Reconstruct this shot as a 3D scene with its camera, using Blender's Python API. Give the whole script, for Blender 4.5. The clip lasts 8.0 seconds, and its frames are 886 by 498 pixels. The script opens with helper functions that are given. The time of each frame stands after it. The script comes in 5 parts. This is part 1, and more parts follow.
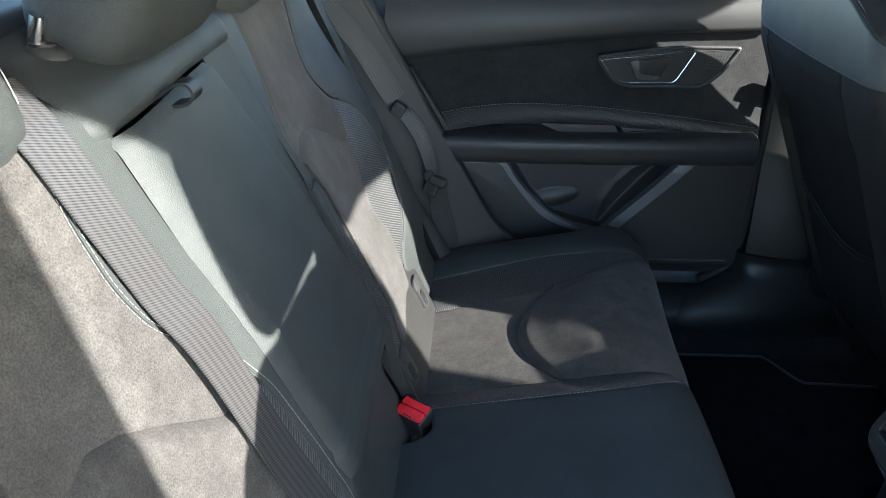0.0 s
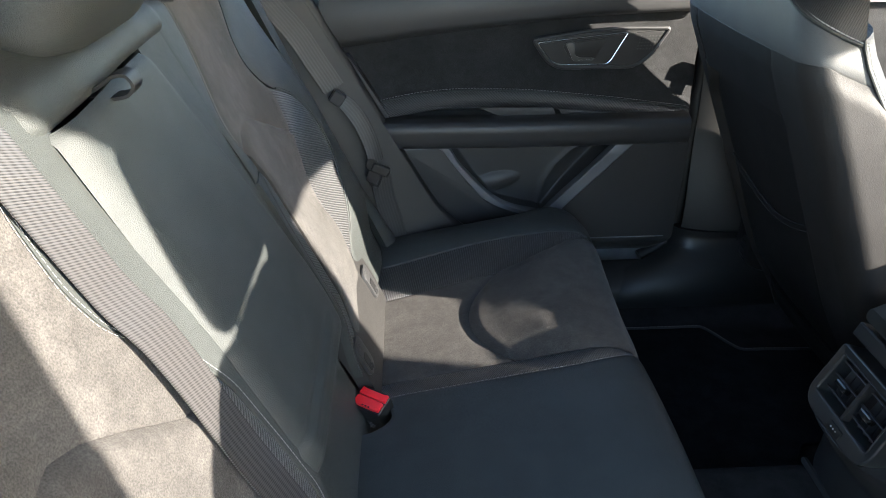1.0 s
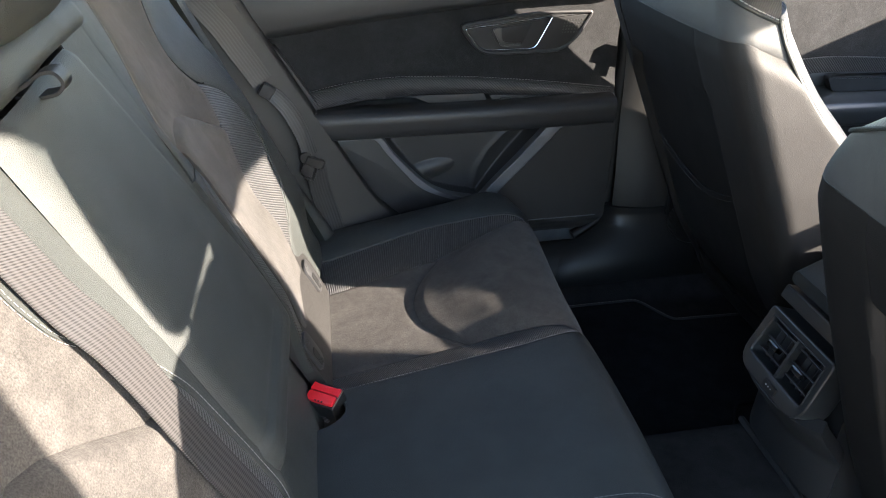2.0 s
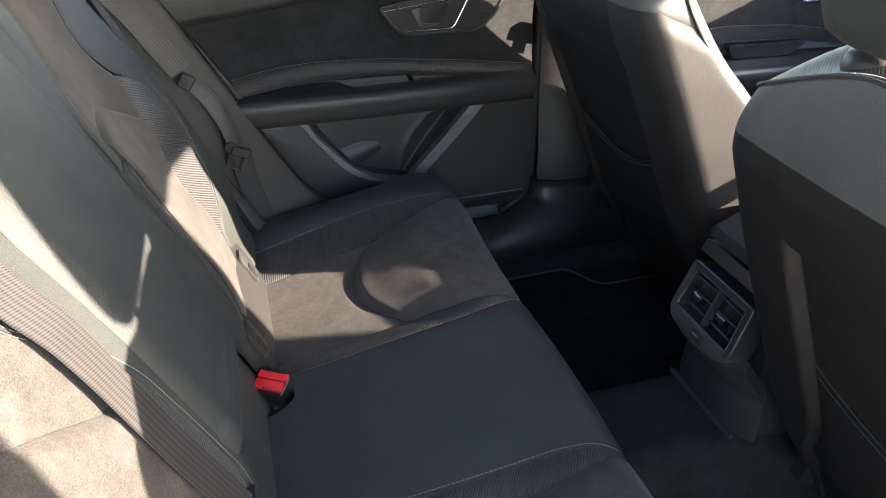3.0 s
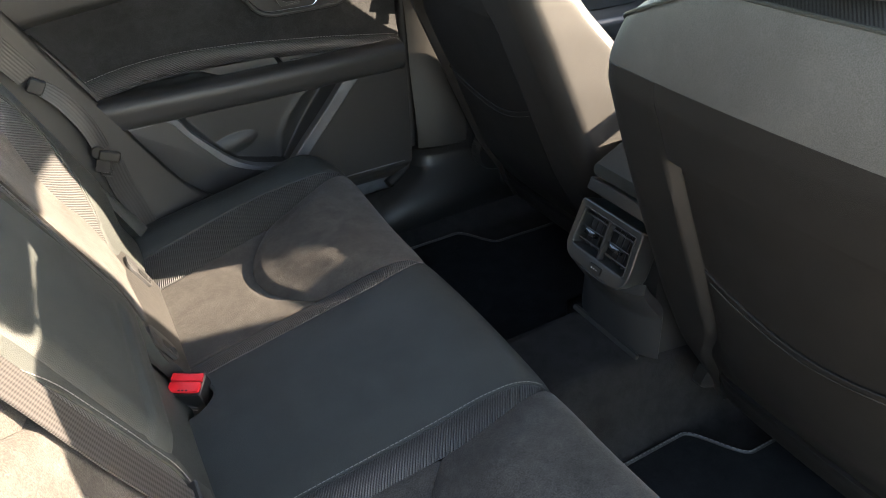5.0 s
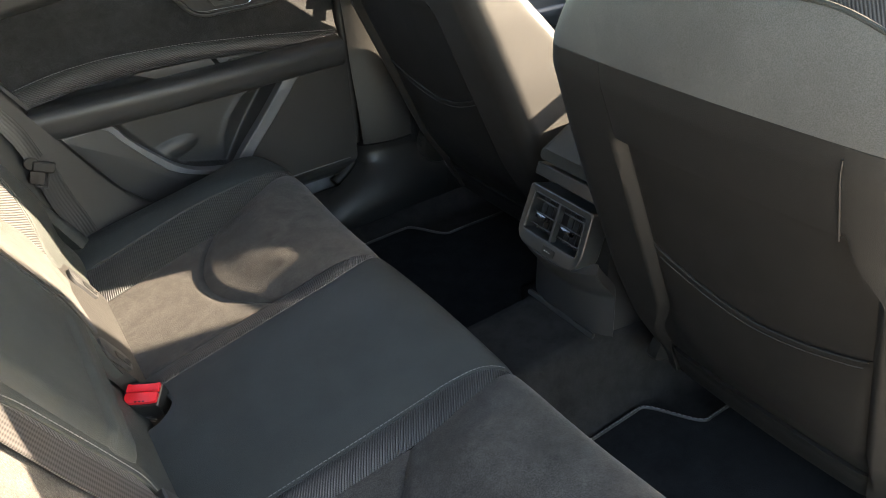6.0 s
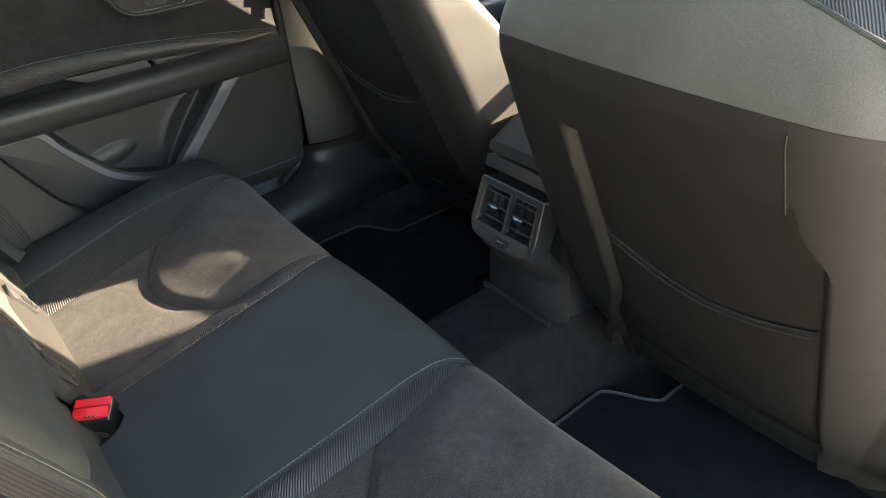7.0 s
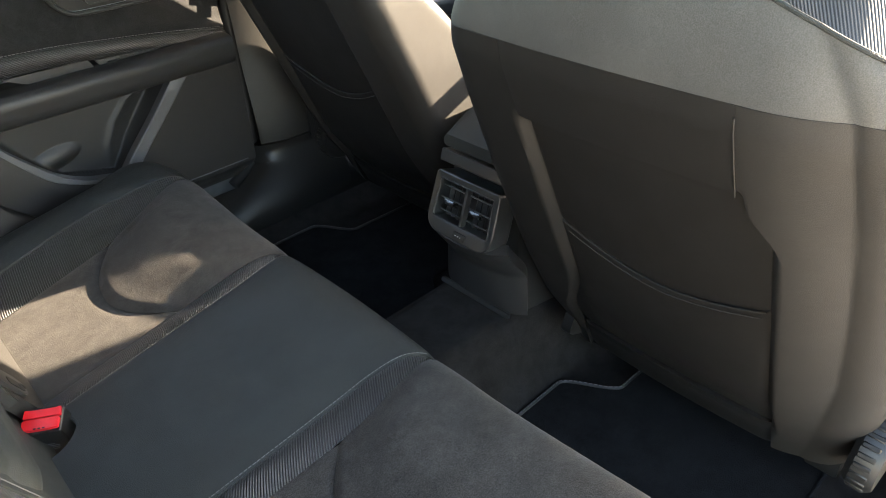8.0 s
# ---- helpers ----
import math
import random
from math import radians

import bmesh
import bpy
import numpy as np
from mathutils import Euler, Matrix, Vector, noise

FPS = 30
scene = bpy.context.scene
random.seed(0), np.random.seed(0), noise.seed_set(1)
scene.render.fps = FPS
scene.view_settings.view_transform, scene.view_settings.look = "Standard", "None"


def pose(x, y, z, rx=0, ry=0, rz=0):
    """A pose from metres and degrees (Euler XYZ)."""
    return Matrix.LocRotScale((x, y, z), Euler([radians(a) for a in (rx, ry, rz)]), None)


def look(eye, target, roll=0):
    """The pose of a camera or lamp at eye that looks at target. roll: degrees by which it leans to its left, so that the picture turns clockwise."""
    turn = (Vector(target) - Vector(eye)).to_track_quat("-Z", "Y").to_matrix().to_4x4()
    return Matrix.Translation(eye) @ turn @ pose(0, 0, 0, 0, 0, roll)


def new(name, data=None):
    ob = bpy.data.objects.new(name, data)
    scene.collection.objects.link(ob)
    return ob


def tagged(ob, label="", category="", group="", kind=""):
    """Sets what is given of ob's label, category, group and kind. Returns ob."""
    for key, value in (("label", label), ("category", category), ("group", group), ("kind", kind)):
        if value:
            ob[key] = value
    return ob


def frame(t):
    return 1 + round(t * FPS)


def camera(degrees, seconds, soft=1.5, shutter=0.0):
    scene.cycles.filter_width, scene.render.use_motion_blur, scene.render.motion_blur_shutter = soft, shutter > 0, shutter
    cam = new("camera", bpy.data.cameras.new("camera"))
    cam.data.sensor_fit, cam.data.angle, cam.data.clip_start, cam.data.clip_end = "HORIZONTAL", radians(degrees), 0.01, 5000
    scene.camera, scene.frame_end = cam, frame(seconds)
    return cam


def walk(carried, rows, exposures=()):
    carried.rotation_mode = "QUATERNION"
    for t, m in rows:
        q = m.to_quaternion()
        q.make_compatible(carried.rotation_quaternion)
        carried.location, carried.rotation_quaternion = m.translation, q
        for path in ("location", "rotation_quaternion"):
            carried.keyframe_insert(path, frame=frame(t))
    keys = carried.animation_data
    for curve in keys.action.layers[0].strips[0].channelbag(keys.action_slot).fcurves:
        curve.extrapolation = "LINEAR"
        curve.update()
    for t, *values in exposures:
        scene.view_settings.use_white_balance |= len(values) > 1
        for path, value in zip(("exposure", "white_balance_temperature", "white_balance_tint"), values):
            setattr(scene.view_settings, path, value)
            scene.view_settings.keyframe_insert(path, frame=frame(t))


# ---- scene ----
cam = camera(64.5, 8.0, 0.6)
PATH = [
    (0, (0.202, -0.633, 1.024), (0.095, 1.106, 0.042), -0.5),
    (0.5, (0.194, -0.635, 1.02), (0.17, 1.101, 0.026), -0.6),
    (1, (0.182, -0.633, 1.019), (0.256, 1.093, 0.01), -0.4),
    (1.5, (0.17, -0.63, 1.018), (0.342, 1.081, -0.002), -0.3),
    (3, (0.135, -0.653, 1.01), (0.616, 0.974, -0.05), -0.5),
    (3.5, (0.122, -0.659, 1.006), (0.692, 0.929, -0.069), -0.9),
    (4, (0.114, -0.661, 1.0), (0.758, 0.889, -0.086), -1.6),
    (4.5, (0.109, -0.662, 0.995), (0.818, 0.853, -0.101), -2.4),
    (6, (0.087, -0.663, 0.984), (0.989, 0.732, -0.13), -3.6),
    (6.5, (0.083, -0.66, 0.98), (1.044, 0.689, -0.141), -3.6),
    (7, (0.081, -0.658, 0.976), (1.097, 0.648, -0.148), -3.5),
    (7.5, (0.077, -0.656, 0.973), (1.144, 0.605, -0.155), -3.2),
    (8, (0.077, -0.659, 0.969), (1.186, 0.565, -0.16), -2.8),
]
EXPOSURE = [(0, 3.22, 5650, 5), (1.0, 3.42, 6100, 8), (1.5, 3.52, 6250, 10), (3.0, 3.68, 6900, 14), (4.5, 3.88, 7300, 13), (6.0, 4.08, 7700, 10), (8.0, 4.2, 7800, 10)]
walk(cam, [(t, look(eye, target, roll)) for t, eye, target, roll in PATH], EXPOSURE)

# ---- sky, sun ----
SUN_AZ, SUN_EL = radians(-27.0), radians(19.5)
to_sun = Vector((math.cos(SUN_AZ) * math.cos(SUN_EL), math.sin(SUN_AZ) * math.cos(SUN_EL), math.sin(SUN_EL)))
world = bpy.data.worlds.new("sky")
scene.world = world
world.use_nodes = True
wn = world.node_tree.nodes
sky = wn.new("ShaderNodeTexSky")
sky.sky_type = "NISHITA"
sky.sun_disc = False
sky.sun_elevation = SUN_EL
sky.sun_rotation = math.pi / 2 - SUN_AZ
wn["Background"].inputs["Strength"].default_value = 0.13
world.node_tree.links.new(sky.outputs["Color"], wn["Background"].inputs["Color"])
sun_data = bpy.data.lights.new("sun", "SUN")
sun_data.energy = 4.0
sun_data.angle = radians(0.55)
sun_data.color = (1.0, 0.88, 0.74)
sun = new("sun", sun_data)
sun.matrix_world = look(to_sun * 20, (0, 0, 0))

# ---- materials ----
def material(name):
    m = bpy.data.materials.new(name)
    m.use_nodes = True
    t = m.node_tree
    return m, t, t.nodes["Principled BSDF"]


def node(t, kind, **values):
    n = t.nodes.new("ShaderNode" + kind)
    for k, v in values.items():
        n.inputs[k.replace("_", " ")].default_value = v
    return n


def ramp(t, fac, stops):
    r = t.nodes.new("ShaderNodeValToRGB")
    e = r.color_ramp.elements
    while len(e) < len(stops):
        e.new(0.5)
    for el, (p, c) in zip(e, stops):
        el.position = p
        el.color = (*c, 1) if len(c) == 3 else c
    t.links.new(fac, r.inputs["Fac"])
    return r.outputs["Color"]


def grey(v, tint=(1, 1, 1)):
    return tuple(v * c for c in tint)


def coords(t, kind="Object", scale=(1, 1, 1), turn=0.0):
    c = t.nodes.new("ShaderNodeTexCoord")
    m = t.nodes.new("ShaderNodeMapping")
    m.inputs["Scale"].default_value = scale
    m.inputs["Rotation"].default_value = (0, 0, turn)
    t.links.new(c.outputs[kind], m.inputs["Vector"])
    return m.outputs["Vector"]


def bump(t, bsdf, height, strength=0.3, distance=0.001, under=None):
    b = t.nodes.new("ShaderNodeBump")
    b.inputs["Strength"].default_value = strength
    b.inputs["Distance"].default_value = distance
    t.links.new(height, b.inputs["Height"])
    if under:
        t.links.new(under, b.inputs["Normal"])
    t.links.new(b.outputs["Normal"], bsdf.inputs["Normal"])
    return b.outputs["Normal"]


def leather(name, base, rough, tint=(1, 1, 1), grain=520.0, strength=0.35):
    m, t, b = material(name)
    at = coords(t)
    v = node(t, "TexVoronoi", Scale=grain)
    v.feature = "DISTANCE_TO_EDGE"
    n = node(t, "TexNoise", Scale=9.0, Detail=5.0, Roughness=0.6)
    f = node(t, "TexNoise", Scale=grain * 1.7, Detail=2.0)
    for k in (v, n, f):
        t.links.new(at, k.inputs["Vector"])
    t.links.new(speckled(t, ramp(t, n.outputs["Fac"], [(0.3, grey(base * 0.85, tint)), (0.7, grey(base * 1.18, tint))]), f.outputs["Fac"], 0.75, 1.25), b.inputs["Base Color"])
    t.links.new(ramp(t, n.outputs["Fac"], [(0.25, grey(rough + 0.07)), (0.75, grey(rough - 0.05))]), b.inputs["Roughness"])
    b.inputs["Specular IOR Level"].default_value = 0.42
    n2 = node(t, "TexNoise", Scale=28.0, Detail=3.0)
    t.links.new(at, n2.inputs["Vector"])
    low = bump(t, b, n2.outputs["Fac"], 0.12, 0.003)
    edge = ramp(t, v.outputs["Distance"], [(0.0, (0, 0, 0)), (0.25, (1, 1, 1))])
    mix = t.nodes.new("ShaderNodeMath")
    mix.operation = "MULTIPLY_ADD"
    mix.inputs[1].default_value = 0.6
    t.links.new(f.outputs["Fac"], mix.inputs[0])
    t.links.new(edge, mix.inputs[2])
    bump(t, b, mix.outputs[0], strength, 0.0004, low)
    return m


def speckled(t, colour, fac, low, high):
    """Darken and lighten a colour by a fine pattern."""
    m = t.nodes.new("ShaderNodeMix")
    m.data_type, m.blend_type = "RGBA", "MULTIPLY"
    m.inputs["Factor"].default_value = 1.0
    t.links.new(colour, m.inputs[6])
    t.links.new(ramp(t, fac, [(0.3, grey(low)), (0.7, grey(high))]), m.inputs[7])
    return m.outputs[2]


def suede(name, base, tint=(1, 1, 1)):
    m, t, b = material(name)
    at = coords(t)
    n = node(t, "TexNoise", Scale=16.0, Detail=6.0, Roughness=0.65, Distortion=0.6)
    f = node(t, "TexNoise", Scale=650.0, Detail=3.0)
    s = node(t, "TexNoise", Scale=70.0, Detail=4.0, Roughness=0.7)
    for k in (n, f, s):
        t.links.new(at, k.inputs["Vector"])
    mix = t.nodes.new("ShaderNodeMix")
    mix.data_type = "FLOAT"
    mix.inputs["Factor"].default_value = 0.4
    t.links.new(n.outputs["Fac"], mix.inputs["A"])
    t.links.new(s.outputs["Fac"], mix.inputs["B"])
    t.links.new(speckled(t, ramp(t, mix.outputs["Result"], [(0.34, grey(base * 0.70, tint)), (0.5, grey(base, tint)), (0.66, grey(base * 1.38, tint))]), f.outputs["Fac"], 0.66, 1.34), b.inputs["Base Color"])
    b.inputs["Roughness"].default_value = 0.95
    b.inputs["Specular IOR Level"].default_value = 0.15
    b.inputs["Sheen Weight"].default_value = 0.15
    b.inputs["Sheen Roughness"].default_value = 0.45
    b.inputs["Sheen Tint"].default_value = (0.75, 0.72, 0.68, 1)
    low = bump(t, b, s.outputs["Fac"], 0.2, 0.002)
    bump(t, b, f.outputs["Fac"], 0.6, 0.0008, low)
    return m


def carbon(name, pitch=0.0058, turn=0.5, base=0.026, relief=0.6, deep=0.45):
    """Embossed vinyl with the slanted ribs of a twill weave."""
    m, t, b = material(name)
    at = coords(t, "UV", turn=turn)
    w = t.nodes.new("ShaderNodeTexWave")
    w.wave_type, w.bands_direction, w.wave_profile = "BANDS", "X", "SIN"
    w.inputs["Scale"].default_value = 0.628 / pitch
    t.links.new(at, w.inputs["Vector"])
    w2 = t.nodes.new("ShaderNodeTexWave")
    w2.wave_type, w2.bands_direction, w2.wave_profile = "BANDS", "Y", "SAW"
    w2.inputs["Scale"].default_value = 0.628 / (pitch * 0.55)
    t.links.new(coords(t, "UV", turn=turn + 0.35), w2.inputs["Vector"])
    mul = t.nodes.new("ShaderNodeMath")
    mul.operation = "MULTIPLY_ADD"
    mul.inputs[1].default_value = 0.6
    t.links.new(w2.outputs["Fac"], mul.inputs[0])
    t.links.new(w.outputs["Fac"], mul.inputs[2])
    t.links.new(ramp(t, mul.outputs[0], [(0.15, grey(base * deep)), (0.7, grey(base)), (1.0, grey(base * (1.95 - deep)))]), b.inputs["Base Color"])
    b.inputs["Roughness"].default_value = 0.42
    bump(t, b, mul.outputs[0], relief, 0.0009)
    return m


def plastic(name, base, rough, tint=(1, 1, 1), grain=700.0, strength=0.25):
    m, t, b = material(name)
    at = coords(t)
    n = node(t, "TexNoise", Scale=grain, Detail=2.0)
    l = node(t, "TexNoise", Scale=7.0, Detail=5.0, Roughness=0.65)
    for k in (n, l):
        t.links.new(at, k.inputs["Vector"])
    t.links.new(ramp(t, l.outputs["Fac"], [(0.3, grey(base * 0.88, tint)), (0.7, grey(base * 1.12, tint))]), b.inputs["Base Color"])
    t.links.new(ramp(t, l.outputs["Fac"], [(0.3, grey(rough - 0.05)), (0.7, grey(rough + 0.06))]), b.inputs["Roughness"])
    bump(t, b, n.outputs["Fac"], strength, 0.0005)
    return m


def carpet(name, base, tint=(1, 1, 1)):
    m, t, b = material(name)
    at = coords(t)
    n = node(t, "TexNoise", Scale=620.0, Detail=3.0, Roughness=0.7)
    l = node(t, "TexNoise", Scale=22.0, Detail=5.0, Roughness=0.7)
    for k in (n, l):
        t.links.new(at, k.inputs["Vector"])
    mix = t.nodes.new("ShaderNodeMix")
    mix.data_type = "FLOAT"
    t.links.new(n.outputs["Fac"], mix.inputs["A"])
    t.links.new(l.outputs["Fac"], mix.inputs["B"])
    t.links.new(ramp(t, mix.outputs["Result"], [(0.35, grey(base * 0.5, tint)), (0.65, grey(base * 1.6, tint))]), b.inputs["Base Color"])
    b.inputs["Roughness"].default_value = 1.0
    b.inputs["Specular IOR Level"].default_value = 0.1
    bump(t, b, n.outputs["Fac"], 0.8, 0.002)
    return m


def webbing(name, base, tint=(1, 1, 1)):
    """Woven belt: fine slanted ribs across, and long bands whose sheen is put into colour and roughness."""
    m, t, b = material(name)
    w = t.nodes.new("ShaderNodeTexWave")
    w.wave_type, w.bands_direction = "BANDS", "Y"
    w.inputs["Scale"].default_value = 0.628 / 0.0042
    t.links.new(coords(t, "UV", turn=-0.40), w.inputs["Vector"])
    lane = t.nodes.new("ShaderNodeTexWave")
    lane.wave_type, lane.bands_direction = "BANDS", "X"
    lane.inputs["Scale"].default_value = 0.628 / 0.016
    t.links.new(coords(t, "UV"), lane.inputs["Vector"])
    add = t.nodes.new("ShaderNodeMath")
    add.operation = "MULTIPLY_ADD"
    add.inputs[1].default_value = 0.45
    t.links.new(lane.outputs["Fac"], add.inputs[0])
    t.links.new(w.outputs["Fac"], add.inputs[2])
    t.links.new(ramp(t, add.outputs[0], [(0.1, grey(base * 0.25, tint)), (1.2, grey(base * 1.9, tint))]), b.inputs["Base Color"])
    t.links.new(ramp(t, lane.outputs["Fac"], [(0.0, grey(0.5)), (1.0, grey(0.36))]), b.inputs["Roughness"])
    bump(t, b, w.outputs["Fac"], 0.15, 0.0004)
    return m


def flat_webbing(name, base, tint=(1, 1, 1)):
    """Belt webbing whose weave is too fine to be told apart: long lanes only."""
    m, t, b = material(name)
    lane = t.nodes.new("ShaderNodeTexWave")
    lane.wave_type, lane.bands_direction = "BANDS", "X"
    lane.inputs["Scale"].default_value = 0.628 / 0.011
    t.links.new(coords(t, "UV"), lane.inputs["Vector"])
    n = node(t, "TexNoise", Scale=900.0, Detail=2.0)
    t.links.new(coords(t, "UV"), n.inputs["Vector"])
    t.links.new(speckled(t, ramp(t, lane.outputs["Fac"], [(0.0, grey(base * 0.6, tint)), (1.0, grey(base * 1.35, tint))]), n.outputs["Fac"], 0.8, 1.2), b.inputs["Base Color"])
    b.inputs["Roughness"].default_value = 0.5
    bump(t, b, lane.outputs["Fac"], 0.25, 0.0012)
    return m


def simple(name, color, rough, metal=0.0):
    m, t, b = material(name)
    n = node(t, "TexNoise", Scale=60.0, Detail=3.0)
    t.links.new(coords(t), n.inputs["Vector"])
    t.links.new(ramp(t, n.outputs["Fac"], [(0.3, tuple(c * 0.93 for c in color)), (0.7, tuple(min(1, c * 1.06) for c in color))]), b.inputs["Base Color"])
    b.inputs["Roughness"].default_value = rough
    b.inputs["Metallic"].default_value = metal
    return m


LEATHER = leather("black_leather", 0.030, 0.60, (0.90, 1.0, 0.95), 600.0, 0.40)
# side vinyl, lighter than the panel: warm highlights are in the base colour
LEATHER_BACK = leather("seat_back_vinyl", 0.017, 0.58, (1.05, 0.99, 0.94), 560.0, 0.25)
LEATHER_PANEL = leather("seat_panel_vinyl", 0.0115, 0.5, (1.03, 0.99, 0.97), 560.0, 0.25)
# shoulder leather with the skylight on the roll put into its base colour
LEATHER_SKYLIT = leather("skylit_shoulder_leather", 0.068, 0.5, (0.98, 1.0, 0.99), 620.0, 0.16)
SUEDE = suede("grey_suede", 0.046, (1.06, 0.99, 0.92))
SUEDE_DOOR = suede("dark_grey_suede", 0.023, (0.97, 0.99, 1.02))
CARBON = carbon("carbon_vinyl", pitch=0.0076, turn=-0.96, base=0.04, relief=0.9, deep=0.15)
# brighter copy for the near strips, weave highlights painted into the base colour
CARBON_LIT = carbon("carbon_vinyl_lit", pitch=0.0072, turn=0.96, base=0.075, relief=1.0, deep=0.08)
CARBON_STEEP = carbon("carbon_vinyl_cushion", pitch=0.0068, turn=1.35, base=0.026, relief=1.0, deep=0.12)
CARBON_TWILL = carbon("carbon_vinyl_twill", pitch=0.0060, turn=0.95, base=0.024, relief=1.0, deep=0.1)
CARBON_TOP = carbon("carbon_vinyl_seat_top", pitch=0.0044, turn=0.75, base=0.022, relief=0.3, deep=0.25)
CARBON_DOOR = carbon("carbon_vinyl_door", pitch=0.0085, turn=-0.75, relief=0.9, deep=0.25)
TRIM = plastic("soft_trim", 0.026, 0.5, (1.0, 1.0, 1.02))
TRIM_GREY = plastic("grey_trim", 0.028, 0.5, (1.0, 1.0, 1.0))
TRIM_DARK = plastic("dark_hard_trim", 0.013, 0.45)
SATIN = plastic("satin_trim", 0.03, 0.32, (0.93, 1.0, 1.03), 300.0, 0.06)
GLOSS = simple("gloss_black", (0.01, 0.01, 0.011), 0.12)
CHROME = simple("chrome", (0.78, 0.79, 0.8), 0.2, 1.0)
METAL = simple("satin_metal", (0.22, 0.22, 0.23), 0.4, 1.0)
STEEL = simple("dark_steel", (0.07, 0.07, 0.075), 0.4, 1.0)
RED = simple("red_plastic", (0.78, 0.02, 0.03), 0.35)
WEB = webbing("belt_webbing", 0.030, (1.04, 0.98, 0.97))
WEB_FAR = flat_webbing("outer_belt_webbing", 0.017, (0.95, 1.0, 1.08))
CARPET = carpet("black_carpet", 0.023, (1.0, 0.95, 0.95))
MAT = carpet("mat_carpet", 0.014, (0.9, 0.95, 1.05))
THREAD = simple("grey_thread", (0.15, 0.148, 0.143), 0.75)
THREAD_PALE = simple("pale_thread", (0.36, 0.355, 0.34), 0.7)
THREAD_DARK = simple("dark_thread", (0.035, 0.035, 0.035), 0.7)
HEADLINER = carpet("headliner_cloth", 0.15, (1.0, 0.99, 0.97))
RUBBER = simple("rubber_seal", (0.008, 0.008, 0.008), 0.55)
BRIGHT = simple("bright_print", (0.7, 0.7, 0.7), 0.5)
PAINT = simple("body_paint", (0.25, 0.26, 0.27), 0.25, 0.3)
# out of view; pale and warm so that it reflects sunlight into the cabin
BOUNCE_GROUND = carpet("warm_bounce_ground", 0.42, (1.05, 0.94, 0.80))
RIB = plastic("light_grey_trim", 0.11, 0.45, (0.97, 1.0, 1.06))
HANDLE_BLACK = plastic("handle_black", 0.009, 0.55)
PILLAR = plastic("pillar_plastic", 0.030, 0.5, (1.03, 1.0, 0.95))
VOID = simple("black_plastic", (0.006, 0.006, 0.006), 0.6)

# ---- mesh helpers ----
def empty(name, label, category, group="", kind="", at=(0, 0, 0)):
    ob = new(name)
    ob.empty_display_size = 0.05
    ob.location = at
    return tagged(ob, label, category, group, kind)


def link_mesh(name, me, mat, parent=None, label="", smooth=True):
    me.materials.append(mat)
    for p in me.polygons:
        p.use_smooth = smooth
    ob = new(name, me)
    if parent:
        ob.parent = parent
        bpy.context.view_layer.update()
        ob.matrix_parent_inverse = parent.matrix_world.inverted()
    return tagged(ob, label)


def part(name, bm, mat, parent=None, label="", smooth=True):
    bmesh.ops.recalc_face_normals(bm, faces=bm.faces[:])
    me = bpy.data.meshes.new(name)
    bm.to_mesh(me)
    bm.free()
    ob = link_mesh(name, me, mat, parent, label, smooth)
    if smooth:
        me.set_sharp_from_angle(angle=radians(38))
    return ob


def sstep(a, b, x):
    k = min(1.0, max(0.0, (x - a) / (b - a)))
    return k * k * (3 - 2 * k)


def lerp_table(table, x):
    """Smooth reading of a short table of (x, value)."""
    if x <= table[0][0]:
        return table[0][1]
    for (a, p), (b, q) in zip(table, table[1:]):
        if x <= b:
            return p + (q - p) * (x - a) / (b - a)
    return table[-1][1]


def soft_table(table, x, r=0.015):
    return sum(lerp_table(table, x + k * r) for k in (-1, -0.5, 0, 0.5, 1)) / 5


def slab(name, f, nu, nv, mat, parent, thick=0.006, label=""):
    """A closed sheet: f(u, v), u and v from 0 to 1, gives a place and its pattern coordinates in metres; thick goes against the normal."""
    top, uvs = [], []
    for i in range(nu + 1):
        for j in range(nv + 1):
            p, q = f(i / nu, j / nv)
            top.append(p)
            uvs.append(q)
    g = np.array(top, float).reshape(nu + 1, nv + 1, 3)
    n = np.cross(np.gradient(g, axis=0), np.gradient(g, axis=1))
    n /= np.maximum(np.linalg.norm(n, axis=2, keepdims=True), 1e-9)
    low = (g - n * thick).reshape(-1, 3)
    verts = np.concatenate([g.reshape(-1, 3), low])
    k, w = len(top), nv + 1
    faces = []
    for i in range(nu):
        for j in range(nv):
            a = i * w + j
            faces.append((a, a + w, a + w + 1, a + 1))
            faces.append((k + a, k + a + 1, k + a + w + 1, k + a + w))
    rim = [j for j in range(nv)] + [i * w + nv for i in range(nu)] + [nu * w + j for j in range(nv, 0, -1)] + [i * w for i in range(nu, 0, -1)]
    for a, b in zip(rim, rim[1:] + rim[:1]):
        faces.append((a, b, k + b, k + a))
    me = bpy.data.meshes.new(name)
    me.from_pydata(verts.tolist(), [], faces)
    layer = me.uv_layers.new(name="UVMap")
    idx = np.zeros(len(me.loops), dtype=np.int32)
    me.loops.foreach_get("vertex_index", idx)
    uv = np.array(uvs, np.float32)
    layer.data.foreach_set("uv", uv[idx % k].ravel())
    me.update()
    ob = link_mesh(name, me, mat, parent, label)
    me.set_sharp_from_angle(angle=radians(50))
    return ob


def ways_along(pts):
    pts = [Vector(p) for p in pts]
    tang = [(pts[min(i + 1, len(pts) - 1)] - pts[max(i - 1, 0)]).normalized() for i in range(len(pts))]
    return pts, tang


